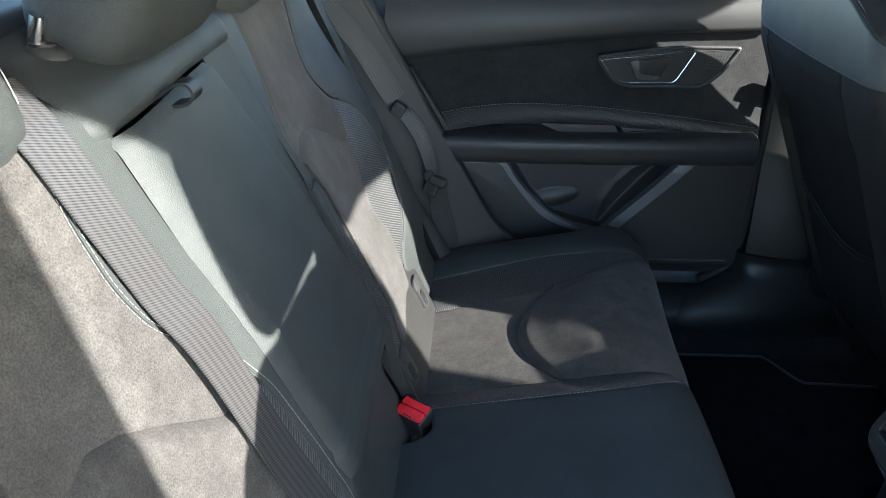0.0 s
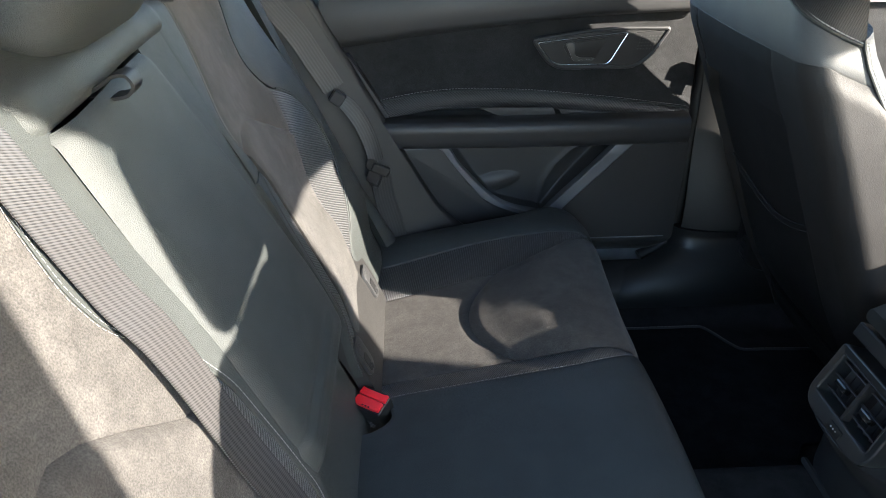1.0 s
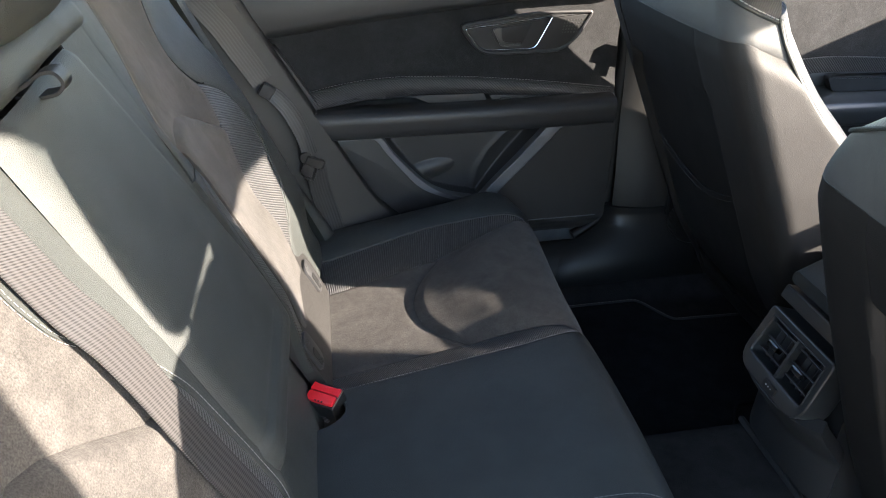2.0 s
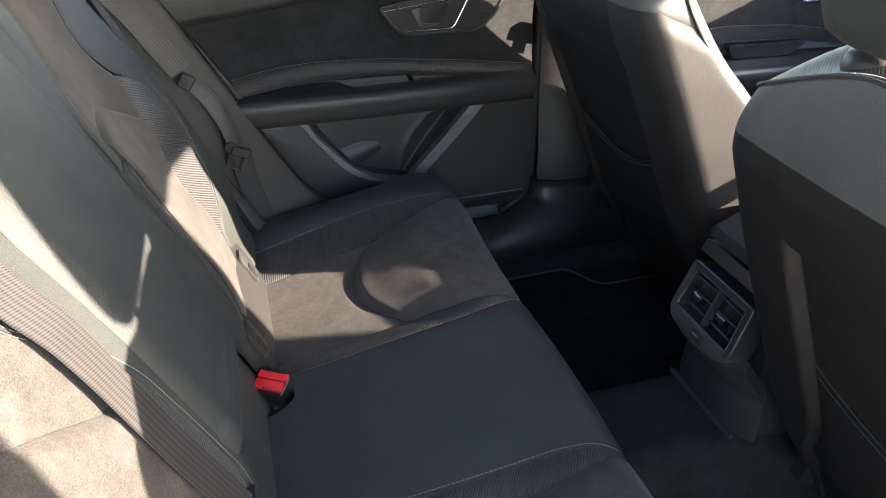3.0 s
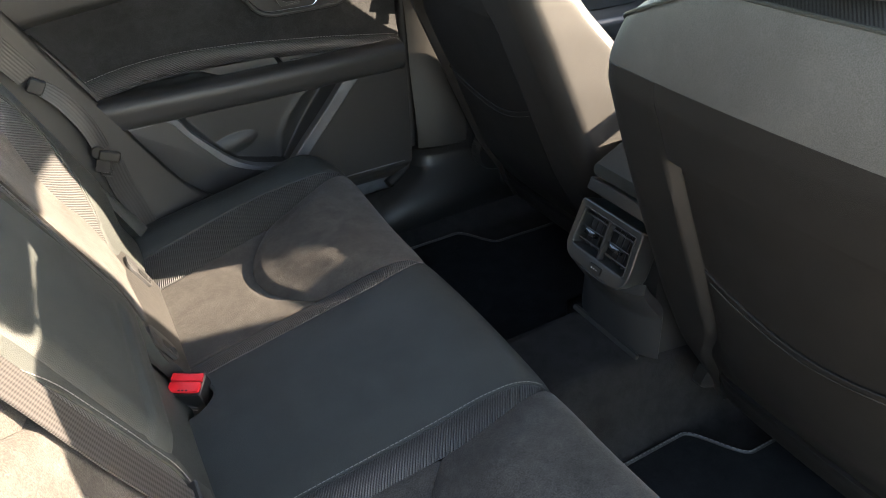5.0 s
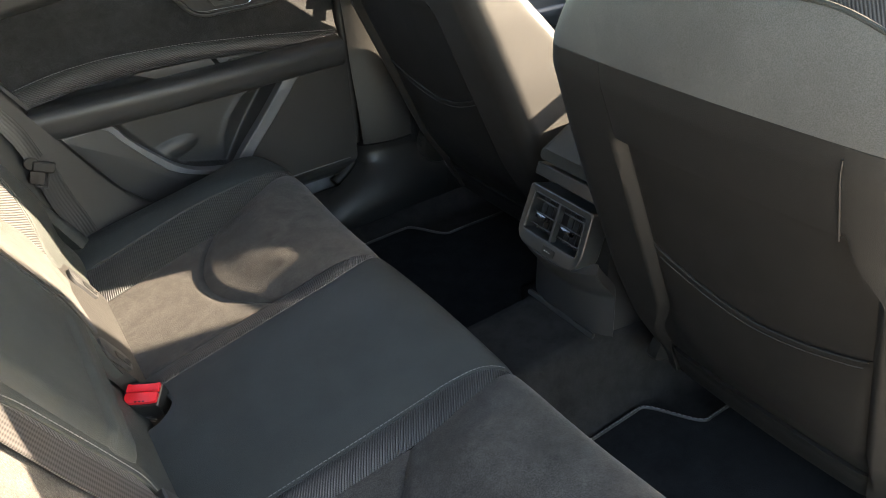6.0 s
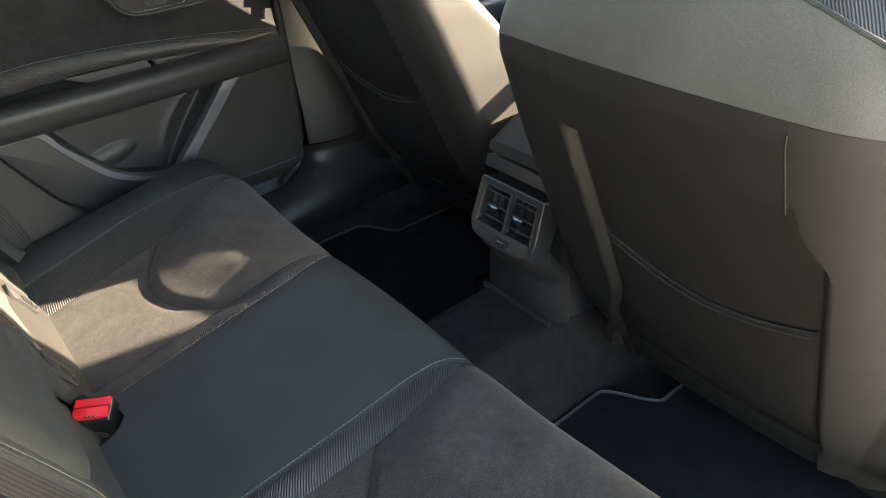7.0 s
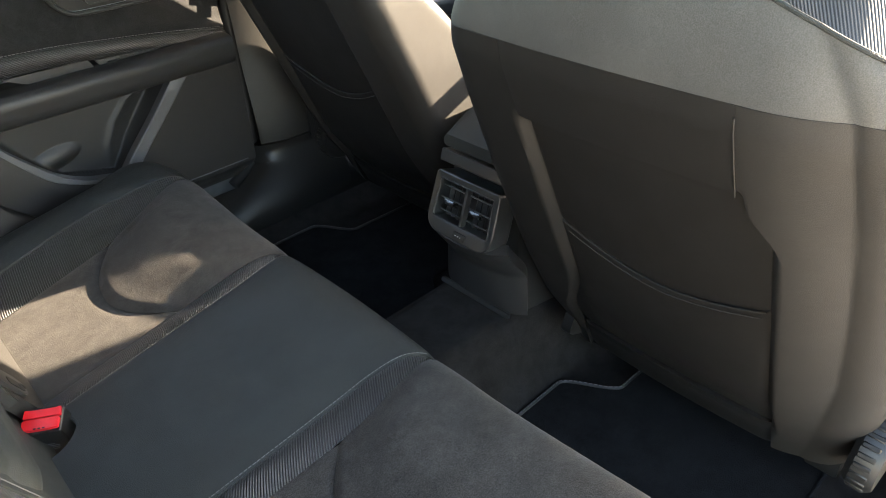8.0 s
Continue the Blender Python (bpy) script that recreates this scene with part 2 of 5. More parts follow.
def resample(pts, step):
    pts = [Vector(p) for p in pts]
    out, left = [pts[0].copy()], step
    for a, b in zip(pts, pts[1:]):
        d = (b - a).length
        while d >= left > 0:
            a = a + (b - a) * (left / d)
            out.append(a.copy())
            d = (b - a).length
            left = step
            if d < 1e-9:
                break
        left -= d
    return out


def spline(ctrl, n=12):
    """A smooth line through a few points."""
    c = [Vector(p) for p in ctrl]
    c = [c[0] * 2 - c[1]] + c + [c[-1] * 2 - c[-2]]
    out = []
    for i in range(1, len(c) - 2):
        for k in range(n):
            t = k / n
            out.append(0.5 * ((2 * c[i]) + (c[i + 1] - c[i - 1]) * t + (2 * c[i - 1] - 5 * c[i] + 4 * c[i + 1] - c[i + 2]) * t * t + (3 * c[i] - c[i - 1] - 3 * c[i + 1] + c[i + 2]) * t ** 3))
    return out + [c[-2]]


def tube(bm, pts, r, sides=8, up=None):
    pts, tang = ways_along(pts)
    ref = Vector(up) if up else Vector((0.31, 0.17, 0.93))
    rings = []
    for p, d in zip(pts, tang):
        a = d.cross(ref).normalized()
        b = d.cross(a).normalized()
        rings.append([bm.verts.new(p + a * r * math.cos(2 * math.pi * k / sides) + b * r * math.sin(2 * math.pi * k / sides)) for k in range(sides)])
    for x, y in zip(rings, rings[1:]):
        for k in range(sides):
            bm.faces.new((x[k], x[(k + 1) % sides], y[(k + 1) % sides], y[k]))
    bm.faces.new(rings[0])
    bm.faces.new(rings[-1])


def piping(name, pts, r, mat, parent, label=""):
    bm = bmesh.new()
    tube(bm, pts, r)
    return part(name, bm, mat, parent, label)


def stitching(name, pts, mat, parent, length=0.0042, gap=0.0016, r=0.0006, lift=(0, 0, 0), label=""):
    """A row of short threads along a line."""
    bm = bmesh.new()
    step = length + gap
    row = resample(pts, step / 2)
    lift = Vector(lift)
    for a, b in zip(row[0::2], row[1::2]):
        d = b - a
        if d.length < 1e-6:
            continue
        e = d.normalized() * (length - step / 2) * 0.5
        tube(bm, [a - e + lift, (a + b) / 2 + lift * 1.4, b + e + lift], r, 5)
    return part(name, bm, mat, parent, label)


def box(bm, size, m, bevel=0.0, seg=2):
    r = bmesh.ops.create_cube(bm, size=1.0, matrix=m @ Matrix.Diagonal((*size, 1)))
    if bevel:
        bmesh.ops.bevel(bm, geom=list({e for v in r["verts"] for e in v.link_edges}), offset=bevel, segments=seg, profile=0.7, affect="EDGES")


def prism(bm, outline, axis_m, depth, bevel=0.0, seg=2):
    """An outline in the plane of axis_m, drawn out along its z by depth."""
    a = [bm.verts.new(axis_m @ Vector((x, y, 0))) for x, y in outline]
    b = [bm.verts.new(axis_m @ Vector((x, y, depth))) for x, y in outline]
    n = len(outline)
    fs = [bm.faces.new(a), bm.faces.new(list(reversed(b)))]
    for i in range(n):
        fs.append(bm.faces.new((a[i], b[i], b[(i + 1) % n], a[(i + 1) % n])))
    if bevel:
        bmesh.ops.bevel(bm, geom=list({e for f in fs[:2] for e in f.edges}), offset=bevel, segments=seg, profile=0.7, affect="EDGES")


def rounded(points, r, n=6):
    """Round the corners of an outline."""
    out = []
    k = len(points)
    for i in range(k):
        p, a, b = Vector(points[i]), Vector(points[i - 1]), Vector(points[(i + 1) % k])
        rr = r[i] if isinstance(r, (list, tuple)) else r
        rr = min(rr, (a - p).length * 0.49, (b - p).length * 0.49)
        s, e = p + (a - p).normalized() * rr, p + (b - p).normalized() * rr
        for j in range(n + 1):
            t = j / n
            out.append(tuple(s * (1 - t) ** 2 + p * 2 * t * (1 - t) + e * t * t))
    return out


def lathe(bm, profile, m, sides=32):
    rings = []
    for r, z in profile:
        rings.append([bm.verts.new(m @ Vector((r * math.cos(2 * math.pi * k / sides), r * math.sin(2 * math.pi * k / sides), z))) for k in range(sides)])
    for a, b in zip(rings, rings[1:]):
        for k in range(sides):
            bm.faces.new((a[k], a[(k + 1) % sides], b[(k + 1) % sides], b[k]))
    bm.faces.new(rings[0])
    bm.faces.new(rings[-1])


def loft(bm, rings):
    vs = [[bm.verts.new(p) for p in ring] for ring in rings]
    n = len(vs[0])
    for a, b in zip(vs, vs[1:]):
        for k in range(n):
            bm.faces.new((a[k], a[(k + 1) % n], b[(k + 1) % n], b[k]))
    bm.faces.new(vs[0])
    bm.faces.new(vs[-1])


PLANE_Y = Matrix(((1, 0, 0, 0), (0, 0, 1, 0), (0, 1, 0, 0), (0, 0, 0, 1)))  # outline x, y -> world x, z; depth -> world y

# ---- rear bench: cushion ----
CUSH_LINE = spline([(0.02, 0, 0.300), (0.12, 0, 0.316), (0.25, 0, 0.339), (0.38, 0, 0.362), (0.455, 0, 0.373), (0.492, 0, 0.366), (0.511, 0, 0.343), (0.513, 0, 0.30), (0.50, 0, 0.20), (0.485, 0, 0.10)], 10)
CUSH_LEN = [0.0]
for a, b in zip(CUSH_LINE, CUSH_LINE[1:]):
    CUSH_LEN.append(CUSH_LEN[-1] + (b - a).length)
CUSH_TOTAL = CUSH_LEN[-1]


def on_line(line, lens, s):
    """The place and the outward direction, in x and z, at the length s of a profile."""
    s = min(max(s, 0.0), lens[-1])
    i = max(0, min(len(lens) - 2, next((k for k, v in enumerate(lens) if v >= s), len(lens) - 1) - 1))
    f = (s - lens[i]) / max(1e-9, lens[i + 1] - lens[i])
    p = line[i].lerp(line[i + 1], f)
    d0 = (line[min(i + 1, len(line) - 1)] - line[max(i - 1, 0)]).normalized()
    d1 = (line[min(i + 2, len(line) - 1)] - line[i]).normalized()
    d = d0.lerp(d1, f).normalized()
    return p, Vector((-d.z, 0, d.x))


def s_at_x(x):
    for p, s in zip(CUSH_LINE, CUSH_LEN):
        if p.x >= x:
            return s
    return CUSH_TOTAL


S_TIP = s_at_x(0.503)


def pad_back(y):
    """Where the raised front pad of an outer seat begins."""
    return 0.262 + 4.2 * (abs(y) - 0.312) ** 2


CUSH_SWELL = [(0.0, 0.002), (0.10, 0.002), (0.147, 0.0), (0.188, -0.010), (0.26, -0.013), (0.36, -0.012), (0.425, -0.008), (0.50, 0.012), (0.55, 0.020), (0.60, 0.012), (0.64, -0.02), (0.66, -0.05)]


def cush(s, y, rise=0.0):
    p, n = on_line(CUSH_LINE, CUSH_LEN, s)
    ay = abs(y)
    d = soft_table(CUSH_SWELL, ay, 0.012)
    d *= 1 - 0.85 * sstep(0.34, 0.47, p.x) * (1 - sstep(0.58, 0.64, ay))
    d += 0.007 * sstep(0.36, 0.47, p.x) * sstep(0.25, 0.48, ay) + rise
    # the outer end of the cushion is cut back in a round corner
    back = 0.045 * max(0.0, (ay - 0.53) / 0.13) ** 2 * sstep(0.30, 0.50, p.x)
    q = p + n * d
    return Vector((q.x - back, y, q.z))


def seam(a, b, g=0.003, w=0.004):
    return -g * (math.exp(-a / w) + math.exp(-b / w))


def cush_patch(name, lo, hi, s0, s1, nu, nv, mat, parent, rise=None, label=""):
    def f(u, v):
        y = (lo(0.3) + hi(0.3)) / 2
        for _ in range(9):
            s = s0(y) + (s1(y) - s0(y)) * u
            y0, y1 = lo(s), hi(s)
            y = y0 + (y1 - y0) * v
        r = seam(abs(y - y0), abs(y1 - y)) + seam(abs(s - s0(y)), 9)
        if rise:
            r += rise(s, y, abs(s - s0(y)), abs(y - y0), abs(y1 - y))
        return cush(s, y, r), (y, s)
    return slab(name, f, nu, nv, mat, parent, 0.012, label)


def strip_in(sg):
    near = (lambda s: 0.009 + 0.011 * sstep(0.40, 0.10, s)) if sg < 0 else (lambda s: 0.0)
    lo = lambda s: sg * (soft_table([(0, 0.138), (0.15, 0.146), (0.40, 0.148), (0.45, 0.154), (S_TIP, 0.169), (1, 0.169)], s, 0.012) - near(s))
    hi = lambda s: sg * (soft_table([(0, 0.176), (0.15, 0.186), (0.36, 0.187), (0.43, 0.181), (S_TIP, 0.171), (1, 0.1705)], s, 0.012) - near(s))
    return lo, hi


def strip_out(sg):
    lo = lambda s: sg * soft_table([(0, 0.395), (0.10, 0.408), (0.30, 0.432), (0.42, 0.468), (S_TIP, 0.508), (1, 0.509)], s, 0.012)
    hi = lambda s: sg * soft_table([(0, 0.478), (0.10, 0.490), (0.30, 0.516), (0.42, 0.518), (S_TIP, 0.511), (1, 0.5105)], s, 0.012)
    return lo, hi


bench = empty("rear_bench", "rear car bench in black leather, grey suede and carbon vinyl", "car seat", at=(0.25, 0, 0.1))
s_start = s_at_x(0.09)
const = lambda c: (lambda *_: c)


def notch(y):
    """How far the cushion is cut back round the belt buckle."""
    return 0.046 * max(0.0, 1 - ((y - 0.100) / 0.038) ** 2) ** 0.5


slab("centre_panel", lambda u, v: ((lambda s: (lambda y0, y1: (cush(s, y0 + (y1 - y0) * v, seam(abs((y1 - y0) * v), abs((y1 - y0) * (1 - v))) + 0.004 * math.sin(math.pi * v)), (y0 + (y1 - y0) * v, s)))(strip_in(-1)[0](s), strip_in(1)[0](s)))((lambda a: a + (CUSH_TOTAL - a) * u)(s_start + notch(-0.138 + 0.276 * v)))), 90, 120, LEATHER, bench, 0.012, "smooth black leather centre seat")
for sg in (-1, 1):
    lo, hi = strip_in(sg)
    order = (lo, hi) if sg > 0 else (hi, lo)
    cush_patch("carbon_strip", *order, const(s_start), const(CUSH_TOTAL), 90, 8, CARBON_TWILL, bench, label="ribbed carbon-look strip")
    stitching("stitching", [cush(s_start + k * 0.005, lo(s_start + k * 0.005) - sg * 0.0025, 0.0002) for k in range(int((S_TIP - s_start) / 0.005))], THREAD, bench, r=0.0005, label="grey thread")
    piping("piping", [cush(s_start + k * 0.006, lo(s_start + k * 0.006), -0.0035) for k in range(int((S_TIP - s_start) / 0.006))], 0.0019, LEATHER, bench)
    lo2, hi2 = strip_out(sg)
    order = (lo2, hi2) if sg > 0 else (hi2, lo2)
    cush_patch("carbon_strip", *order, const(s_start - 0.02), const(CUSH_TOTAL), 90, 14, CARBON_STEEP, bench, label="ribbed carbon-look strip")
    piping("piping", [cush(s_start - 0.02 + k * 0.006, hi2(s_start + k * 0.006), -0.002) for k in range(int((S_TIP - s_start + 0.02) / 0.006))], 0.0021, LEATHER, bench)
    piping("seam", [cush(s_start - 0.02 + k * 0.006, hi2(s_start + k * 0.006) - sg * 0.0045, -0.001) for k in range(int((S_TIP - s_start + 0.02) / 0.006))], 0.0009, THREAD_DARK, bench)
    # suede: flat rear part and raised front pad
    a, b = (hi, lo2) if sg > 0 else (lo2, hi)
    s_pad = lambda y: s_at_x_smooth(pad_back(y))
    s_at_x_smooth = lambda x: CUSH_LEN[-1] if x > 0.49 else lerp_table([(p.x, l) for p, l in zip(CUSH_LINE[:50], CUSH_LEN[:50])], x)
    cush_patch("seat_panel", a, b, const(s_start), s_pad, 40, 50, SUEDE, bench, rise=lambda s, y, ds, da, db: -0.004 * math.exp(-abs(s_pad(y) - s) / 0.006), label="grey suede seat panel")
    cush_patch("seat_pad", a, b, s_pad, const(CUSH_TOTAL), 80, 50, SUEDE, bench, rise=lambda s, y, ds, da, db: (0.006 * sstep(0.0, 0.016, ds) + 0.014 * sstep(0.0, 0.11, ds)) * sstep(-0.01, 0.045, da) * sstep(-0.01, 0.05, db) * (1 - 0.9 * sstep(0.36, 0.47, s)), label="raised grey suede pad")
    end = lambda s: sg * 0.655
    order = (hi2, end) if sg > 0 else (end, hi2)
    cush_patch("side_bolster", *order, const(s_start - 0.05), const(CUSH_TOTAL), 70, 30, LEATHER, bench, label="black leather side bolster")
bm = bmesh.new()
prism(bm, rounded([(0.06, 0.12), (0.47, 0.10), (0.488, 0.33), (0.44, 0.335), (0.20, 0.285), (0.17, 0.24), (0.08, 0.22)], 0.02), Matrix.Translation((0, -0.60, 0)) @ PLANE_Y, 1.2)
part("foam_base", bm, TRIM_DARK, bench)

# ---- rear bench: backrest ----
BACK_TILT = 0.42
PROUD = 0.030


def back_x(z):
    """The flat of an outer seat's back; the top rolls away to the rear."""
    return 0.242 - BACK_TILT * z - 1.9 * max(0.0, z - 0.845) ** 1.6 - 12.0 * max(0.0, z - 0.852) ** 1.5


BACK_N = Vector((1, 0, BACK_TILT)).normalized()
BACK_SWELL = [(0.10, 0.033), (0.137, 0.034), (0.165, 0.027), (0.21, 0.0225), (0.26, 0.017), (0.31, 0.013), (0.36, 0.016), (0.40, 0.023), (0.44, 0.035), (0.49, 0.046), (0.53, 0.040), (0.56, 0.014), (0.585, -0.035), (0.61, -0.10)]
BACK_SWELL_TOP = [(0.10, 0.026), (0.137, 0.026), (0.165, 0.026), (0.21, 0.0225), (0.26, 0.017), (0.31, 0.012), (0.36, 0.011), (0.40, 0.014), (0.46, 0.026), (0.50, 0.026), (0.535, 0.0), (0.575, -0.065), (0.61, -0.11)]


def back(z, y, rise=0.0):
    k = sstep(0.62, 0.80, z)
    low = sstep(0.36, 0.47, z)
    d = (soft_table(BACK_SWELL, abs(y), 0.012) * (1 - k) + soft_table(BACK_SWELL_TOP, abs(y), 0.012) * k) * (0.35 + 0.65 * low) + rise
    return Vector((back_x(z), y, z)) + BACK_N * d


def back_patch(name, lo, hi, z0, z1, nu, nv, mat, parent, rise=None, label="", edge=0.0028):
    """A piece of the seat back: z from z0(y) to z1(y), y from lo(z) to hi(z)."""
    def f(u, v):
        zm = 0.0
        y = (lo(0.6) + hi(0.6)) / 2
        for _ in range(3):
            zm = z0(y) + (z1(y) - z0(y)) * u
            y = lo(zm) + (hi(zm) - lo(zm)) * v
        r = seam(abs(y - lo(zm)), abs(hi(zm) - y), edge) + seam(abs(zm - z0(y)), abs(z1(y) - zm), edge)
        if rise:
            r += rise(zm, y)
        return back(zm, y, r), (y, zm)
    return slab(name, f, nu, nv, mat, parent, -0.012, label)


rear_back = bench
Z_TOP = 0.915
EDGE_IN = 0.137


def line_fn(sg, table):
    return lambda z: sg * soft_table(table, z, 0.012)


for sg in (-1, 1):
    in_edge = line_fn(sg, [(0.3, EDGE_IN), (1.0, EDGE_IN)])
    carb_in0 = line_fn(sg, [(0.36, 0.150), (0.52, 0.152), (0.60, 0.156), (0.645, 0.172), (0.66, 0.185), (1.0, 0.19)])
    suede_in = line_fn(sg, [(0.36, 0.205), (0.60, 0.200), (0.66, 0.187), (0.69, 0.204), (0.71, 0.223), (0.75, 0.231), (0.80, 0.226), (0.84, 0.215), (0.95, 0.212)] if sg < 0 else [(0.36, 0.200), (0.64, 0.192), (0.68, 0.170), (0.71, 0.152), (0.735, 0.158), (0.757, 0.172), (0.79, 0.192), (0.82, 0.205), (0.95, 0.215)])
    suede_out = line_fn(sg, [(0.36, 0.350), (0.45, 0.355), (0.485, 0.362), (0.526, 0.345), (0.56, 0.348), (0.60, 0.370), (0.63, 0.390), (0.685, 0.408), (0.715, 0.386), (0.74, 0.378), (0.77, 0.386), (0.80, 0.405), (0.84, 0.425), (0.95, 0.45)])
    carb_out = line_fn(sg, [(0.36, 0.362), (0.43, 0.370), (0.46, 0.408), (0.50, 0.442), (0.56, 0.468), (0.60, 0.470), (0.64, 0.462), (0.67, 0.440), (0.685, 0.416), (0.70, 0.400), (0.74, 0.381), (0.77, 0.389), (0.80, 0.408), (0.84, 0.428), (0.95, 0.453)])
    side = line_fn(sg, [(0.3, 0.600), (1.0, 0.600)])

    def span(a, b):
        return (a, b) if sg > 0 else (b, a)

    # the line of the lower pad runs across the suede
    if sg > 0:
        split = lambda y: lerp_table([(0.14, 0.675), (0.175, 0.688), (0.195, 0.698), (0.24, 0.700), (0.285, 0.690), (0.335, 0.665), (0.38, 0.635), (0.42, 0.60)], abs(y))
    else:
        split = lambda y: lerp_table([(0.14, 0.60), (0.22, 0.625), (0.26, 0.655), (0.30, 0.685), (0.33, 0.697), (0.38, 0.690)], abs(y))
    back_patch("suede_upper", *span(suede_in, suede_out), split, const(Z_TOP), 40, 30, SUEDE, rear_back, label="grey suede upper panel", edge=0.0012 if sg < 0 else 0.0025)
    back_patch("suede_pad", *span(suede_in, suede_out), const(0.36), split, 60, 40, SUEDE, rear_back, rise=lambda z, y: 0.004 * sstep(0.0, 0.012, split(y) - z), label="grey suede lower pad")
    back_patch("carbon_strip", *span(carb_in0, suede_in), const(0.36), const(0.655), 60, 10, CARBON if sg > 0 else CARBON_LIT, rear_back, label="ribbed carbon-look strip")
    back_patch("carbon_strip", *span(suede_out, carb_out), const(0.42), const(0.69), 60, 24, CARBON if sg > 0 else CARBON_LIT, rear_back, label="ribbed carbon-look strip")
    back_patch("leather_edge", *span(in_edge, carb_in0), const(0.36), const(0.655), 60, 10, LEATHER, rear_back, label="black leather edge", edge=0.0006)
    back_patch("leather_shoulder", *span(in_edge, suede_in), const(0.655), const(Z_TOP), 60, 24, LEATHER, rear_back, label="black leather inner shoulder", edge=0.0003 if sg < 0 else 0.0025)
    back_patch("leather_bolster", *span(carb_out, side), const(0.33), const(Z_TOP), 110, 36, LEATHER, rear_back, label="black leather outer bolster")
    zs = [0.655 + 0.005 * k for k in range(51)]
    for off in ((0.0025, -0.0025) if sg < 0 else (0.002,)):
        stitching("stitching", [back(z, suede_in(z) - sg * off, 0.0001) for z in zs if z > 0.70], THREAD, rear_back, r=0.00032 if sg < 0 else 0.0003, label="pale stitching")
    zc = [0.45 + 0.004 * k for k in range(60)]
    stitching("stitching", [back(z, carb_out(z) + sg * 0.003, 0.0002) for z in zc], THREAD_DARK, rear_back, r=0.0006)
    piping("piping", [back(z, carb_out(z), -0.002) for z in zc], 0.002, LEATHER, rear_back)
    zi = [0.37 + 0.005 * k for k in range(57)]
    stitching("stitching", [back(z, carb_in0(z) - sg * 0.003, 0.0004) for z in zi], THREAD if sg < 0 else THREAD_DARK, rear_back, r=0.0005)
    piping("piping", [back(z, carb_in0(z), -0.002) for z in zi], 0.0018, LEATHER, rear_back)

# centre: folding armrest below, fixed leather pad above
Z_GAP = 0.834


def z_gap(y):
    return Z_GAP - 0.007 * sstep(0.06, -0.135, y)


def arm_right(z):
    return soft_table([(0.44, 0.108), (0.47, 0.124), (0.51, 0.130), (0.56, 0.127), (0.65, 0.108), (0.757, 0.085), (0.845, 0.062)], z, 0.012)


def armrest(z, y, rise=0.0):
    edge = max(0.0, (-0.116 - y) / 0.030 * 0.82, (y - arm_right(z) + 0.026) / 0.026)
    end = max(0.0, (z - (z_gap(y) - 0.014)) / 0.014)
    d = PROUD + 0.012 - 0.022 * edge ** 2.2 - 0.007 * end ** 2.2
    # a rolled fold along the lower end
    d += (0.0022 * math.exp(-((z - 0.490) / 0.007) ** 2) - 0.0030 * math.exp(-((z - 0.501) / 0.003) ** 2)) * sstep(0.088, 0.070, y)
    d -= 0.020 * max(0.0, (0.474 - z) / 0.022) ** 2.2
    return Vector((0.242 - BACK_TILT * z, y, z)) + BACK_N * (d + rise)


def armrest_f(u, v):
    z = 0.452 + (Z_GAP - 0.002 - 0.452) * u
    y = -0.146 + (arm_right(z) + 0.146) * v
    z = 0.452 + (z_gap(y) - 0.001 - 0.452) * u
    return armrest(z, y), (y, z)


slab("armrest", armrest_f, 80, 44, LEATHER, rear_back, -0.05, "black leather folding centre armrest")
def top_f(u, v):
    y0, y1 = -0.165, 0.165
    y = y0 + (y1 - y0) * v
    g0 = z_gap(y) + 0.0005
    z = g0 + (0.93 - g0) * u
    k = sstep(0.62, 0.80, z)
    d = soft_table(BACK_SWELL, abs(y), 0.012) * (1 - k) + soft_table(BACK_SWELL_TOP, abs(y), 0.012) * k
    d += 0.006 - 0.0075 * sstep(0.145, 0.165, abs(y)) + 0.003 * sstep(0.12, 0.06, abs(y)) - 0.006 * max(0.0, 1 - (z - g0) / 0.010) ** 2.2
    x = 0.242 - BACK_TILT * z - 1.9 * max(0.0, z - 0.845) ** 1.6 - 7.0 * max(0.0, z - 0.854) ** 1.5
    return Vector((x, y, z)) + BACK_N * d, (y, z)


slab("centre_top", top_f, 36, 40, LEATHER, rear_back, -0.05, "black leather pad under the centre headrest")


def filler_f(u, v):
    z = 0.47 + (0.845 - 0.47) * u
    y = 0.070 + (0.139 - 0.070) * v
    return Vector((0.242 - BACK_TILT * z, y, z)) + BACK_N * 0.026, (y, z)


slab("armrest_bay", filler_f, 40, 8, LEATHER, rear_back, -0.03, "black leather side of the armrest bay")
slab("centre_base", lambda u, v: ((lambda z, y: (Vector((0.242 - BACK_TILT * z, y, z)) + BACK_N * (0.018 - 0.026 * sstep(0.47, 0.385, z)), (y, z)))(0.30 + (0.47 - 0.30) * u, -0.136 + 0.272 * v)), 14, 24, LEATHER, rear_back, -0.03, "leather base below the armrest")
bm = bmesh.new()
prism(bm, rounded([(0.10, 0.30), (0.06, 0.36), (-0.125, 0.80), (-0.17, 0.915), (-0.27, 0.925), (-0.26, 0.80), (-0.02, 0.28)], 0.02), Matrix.Translation((0, -0.57, 0)) @ PLANE_Y, 1.14)
part("back_shell", bm, TRIM_DARK, rear_back)
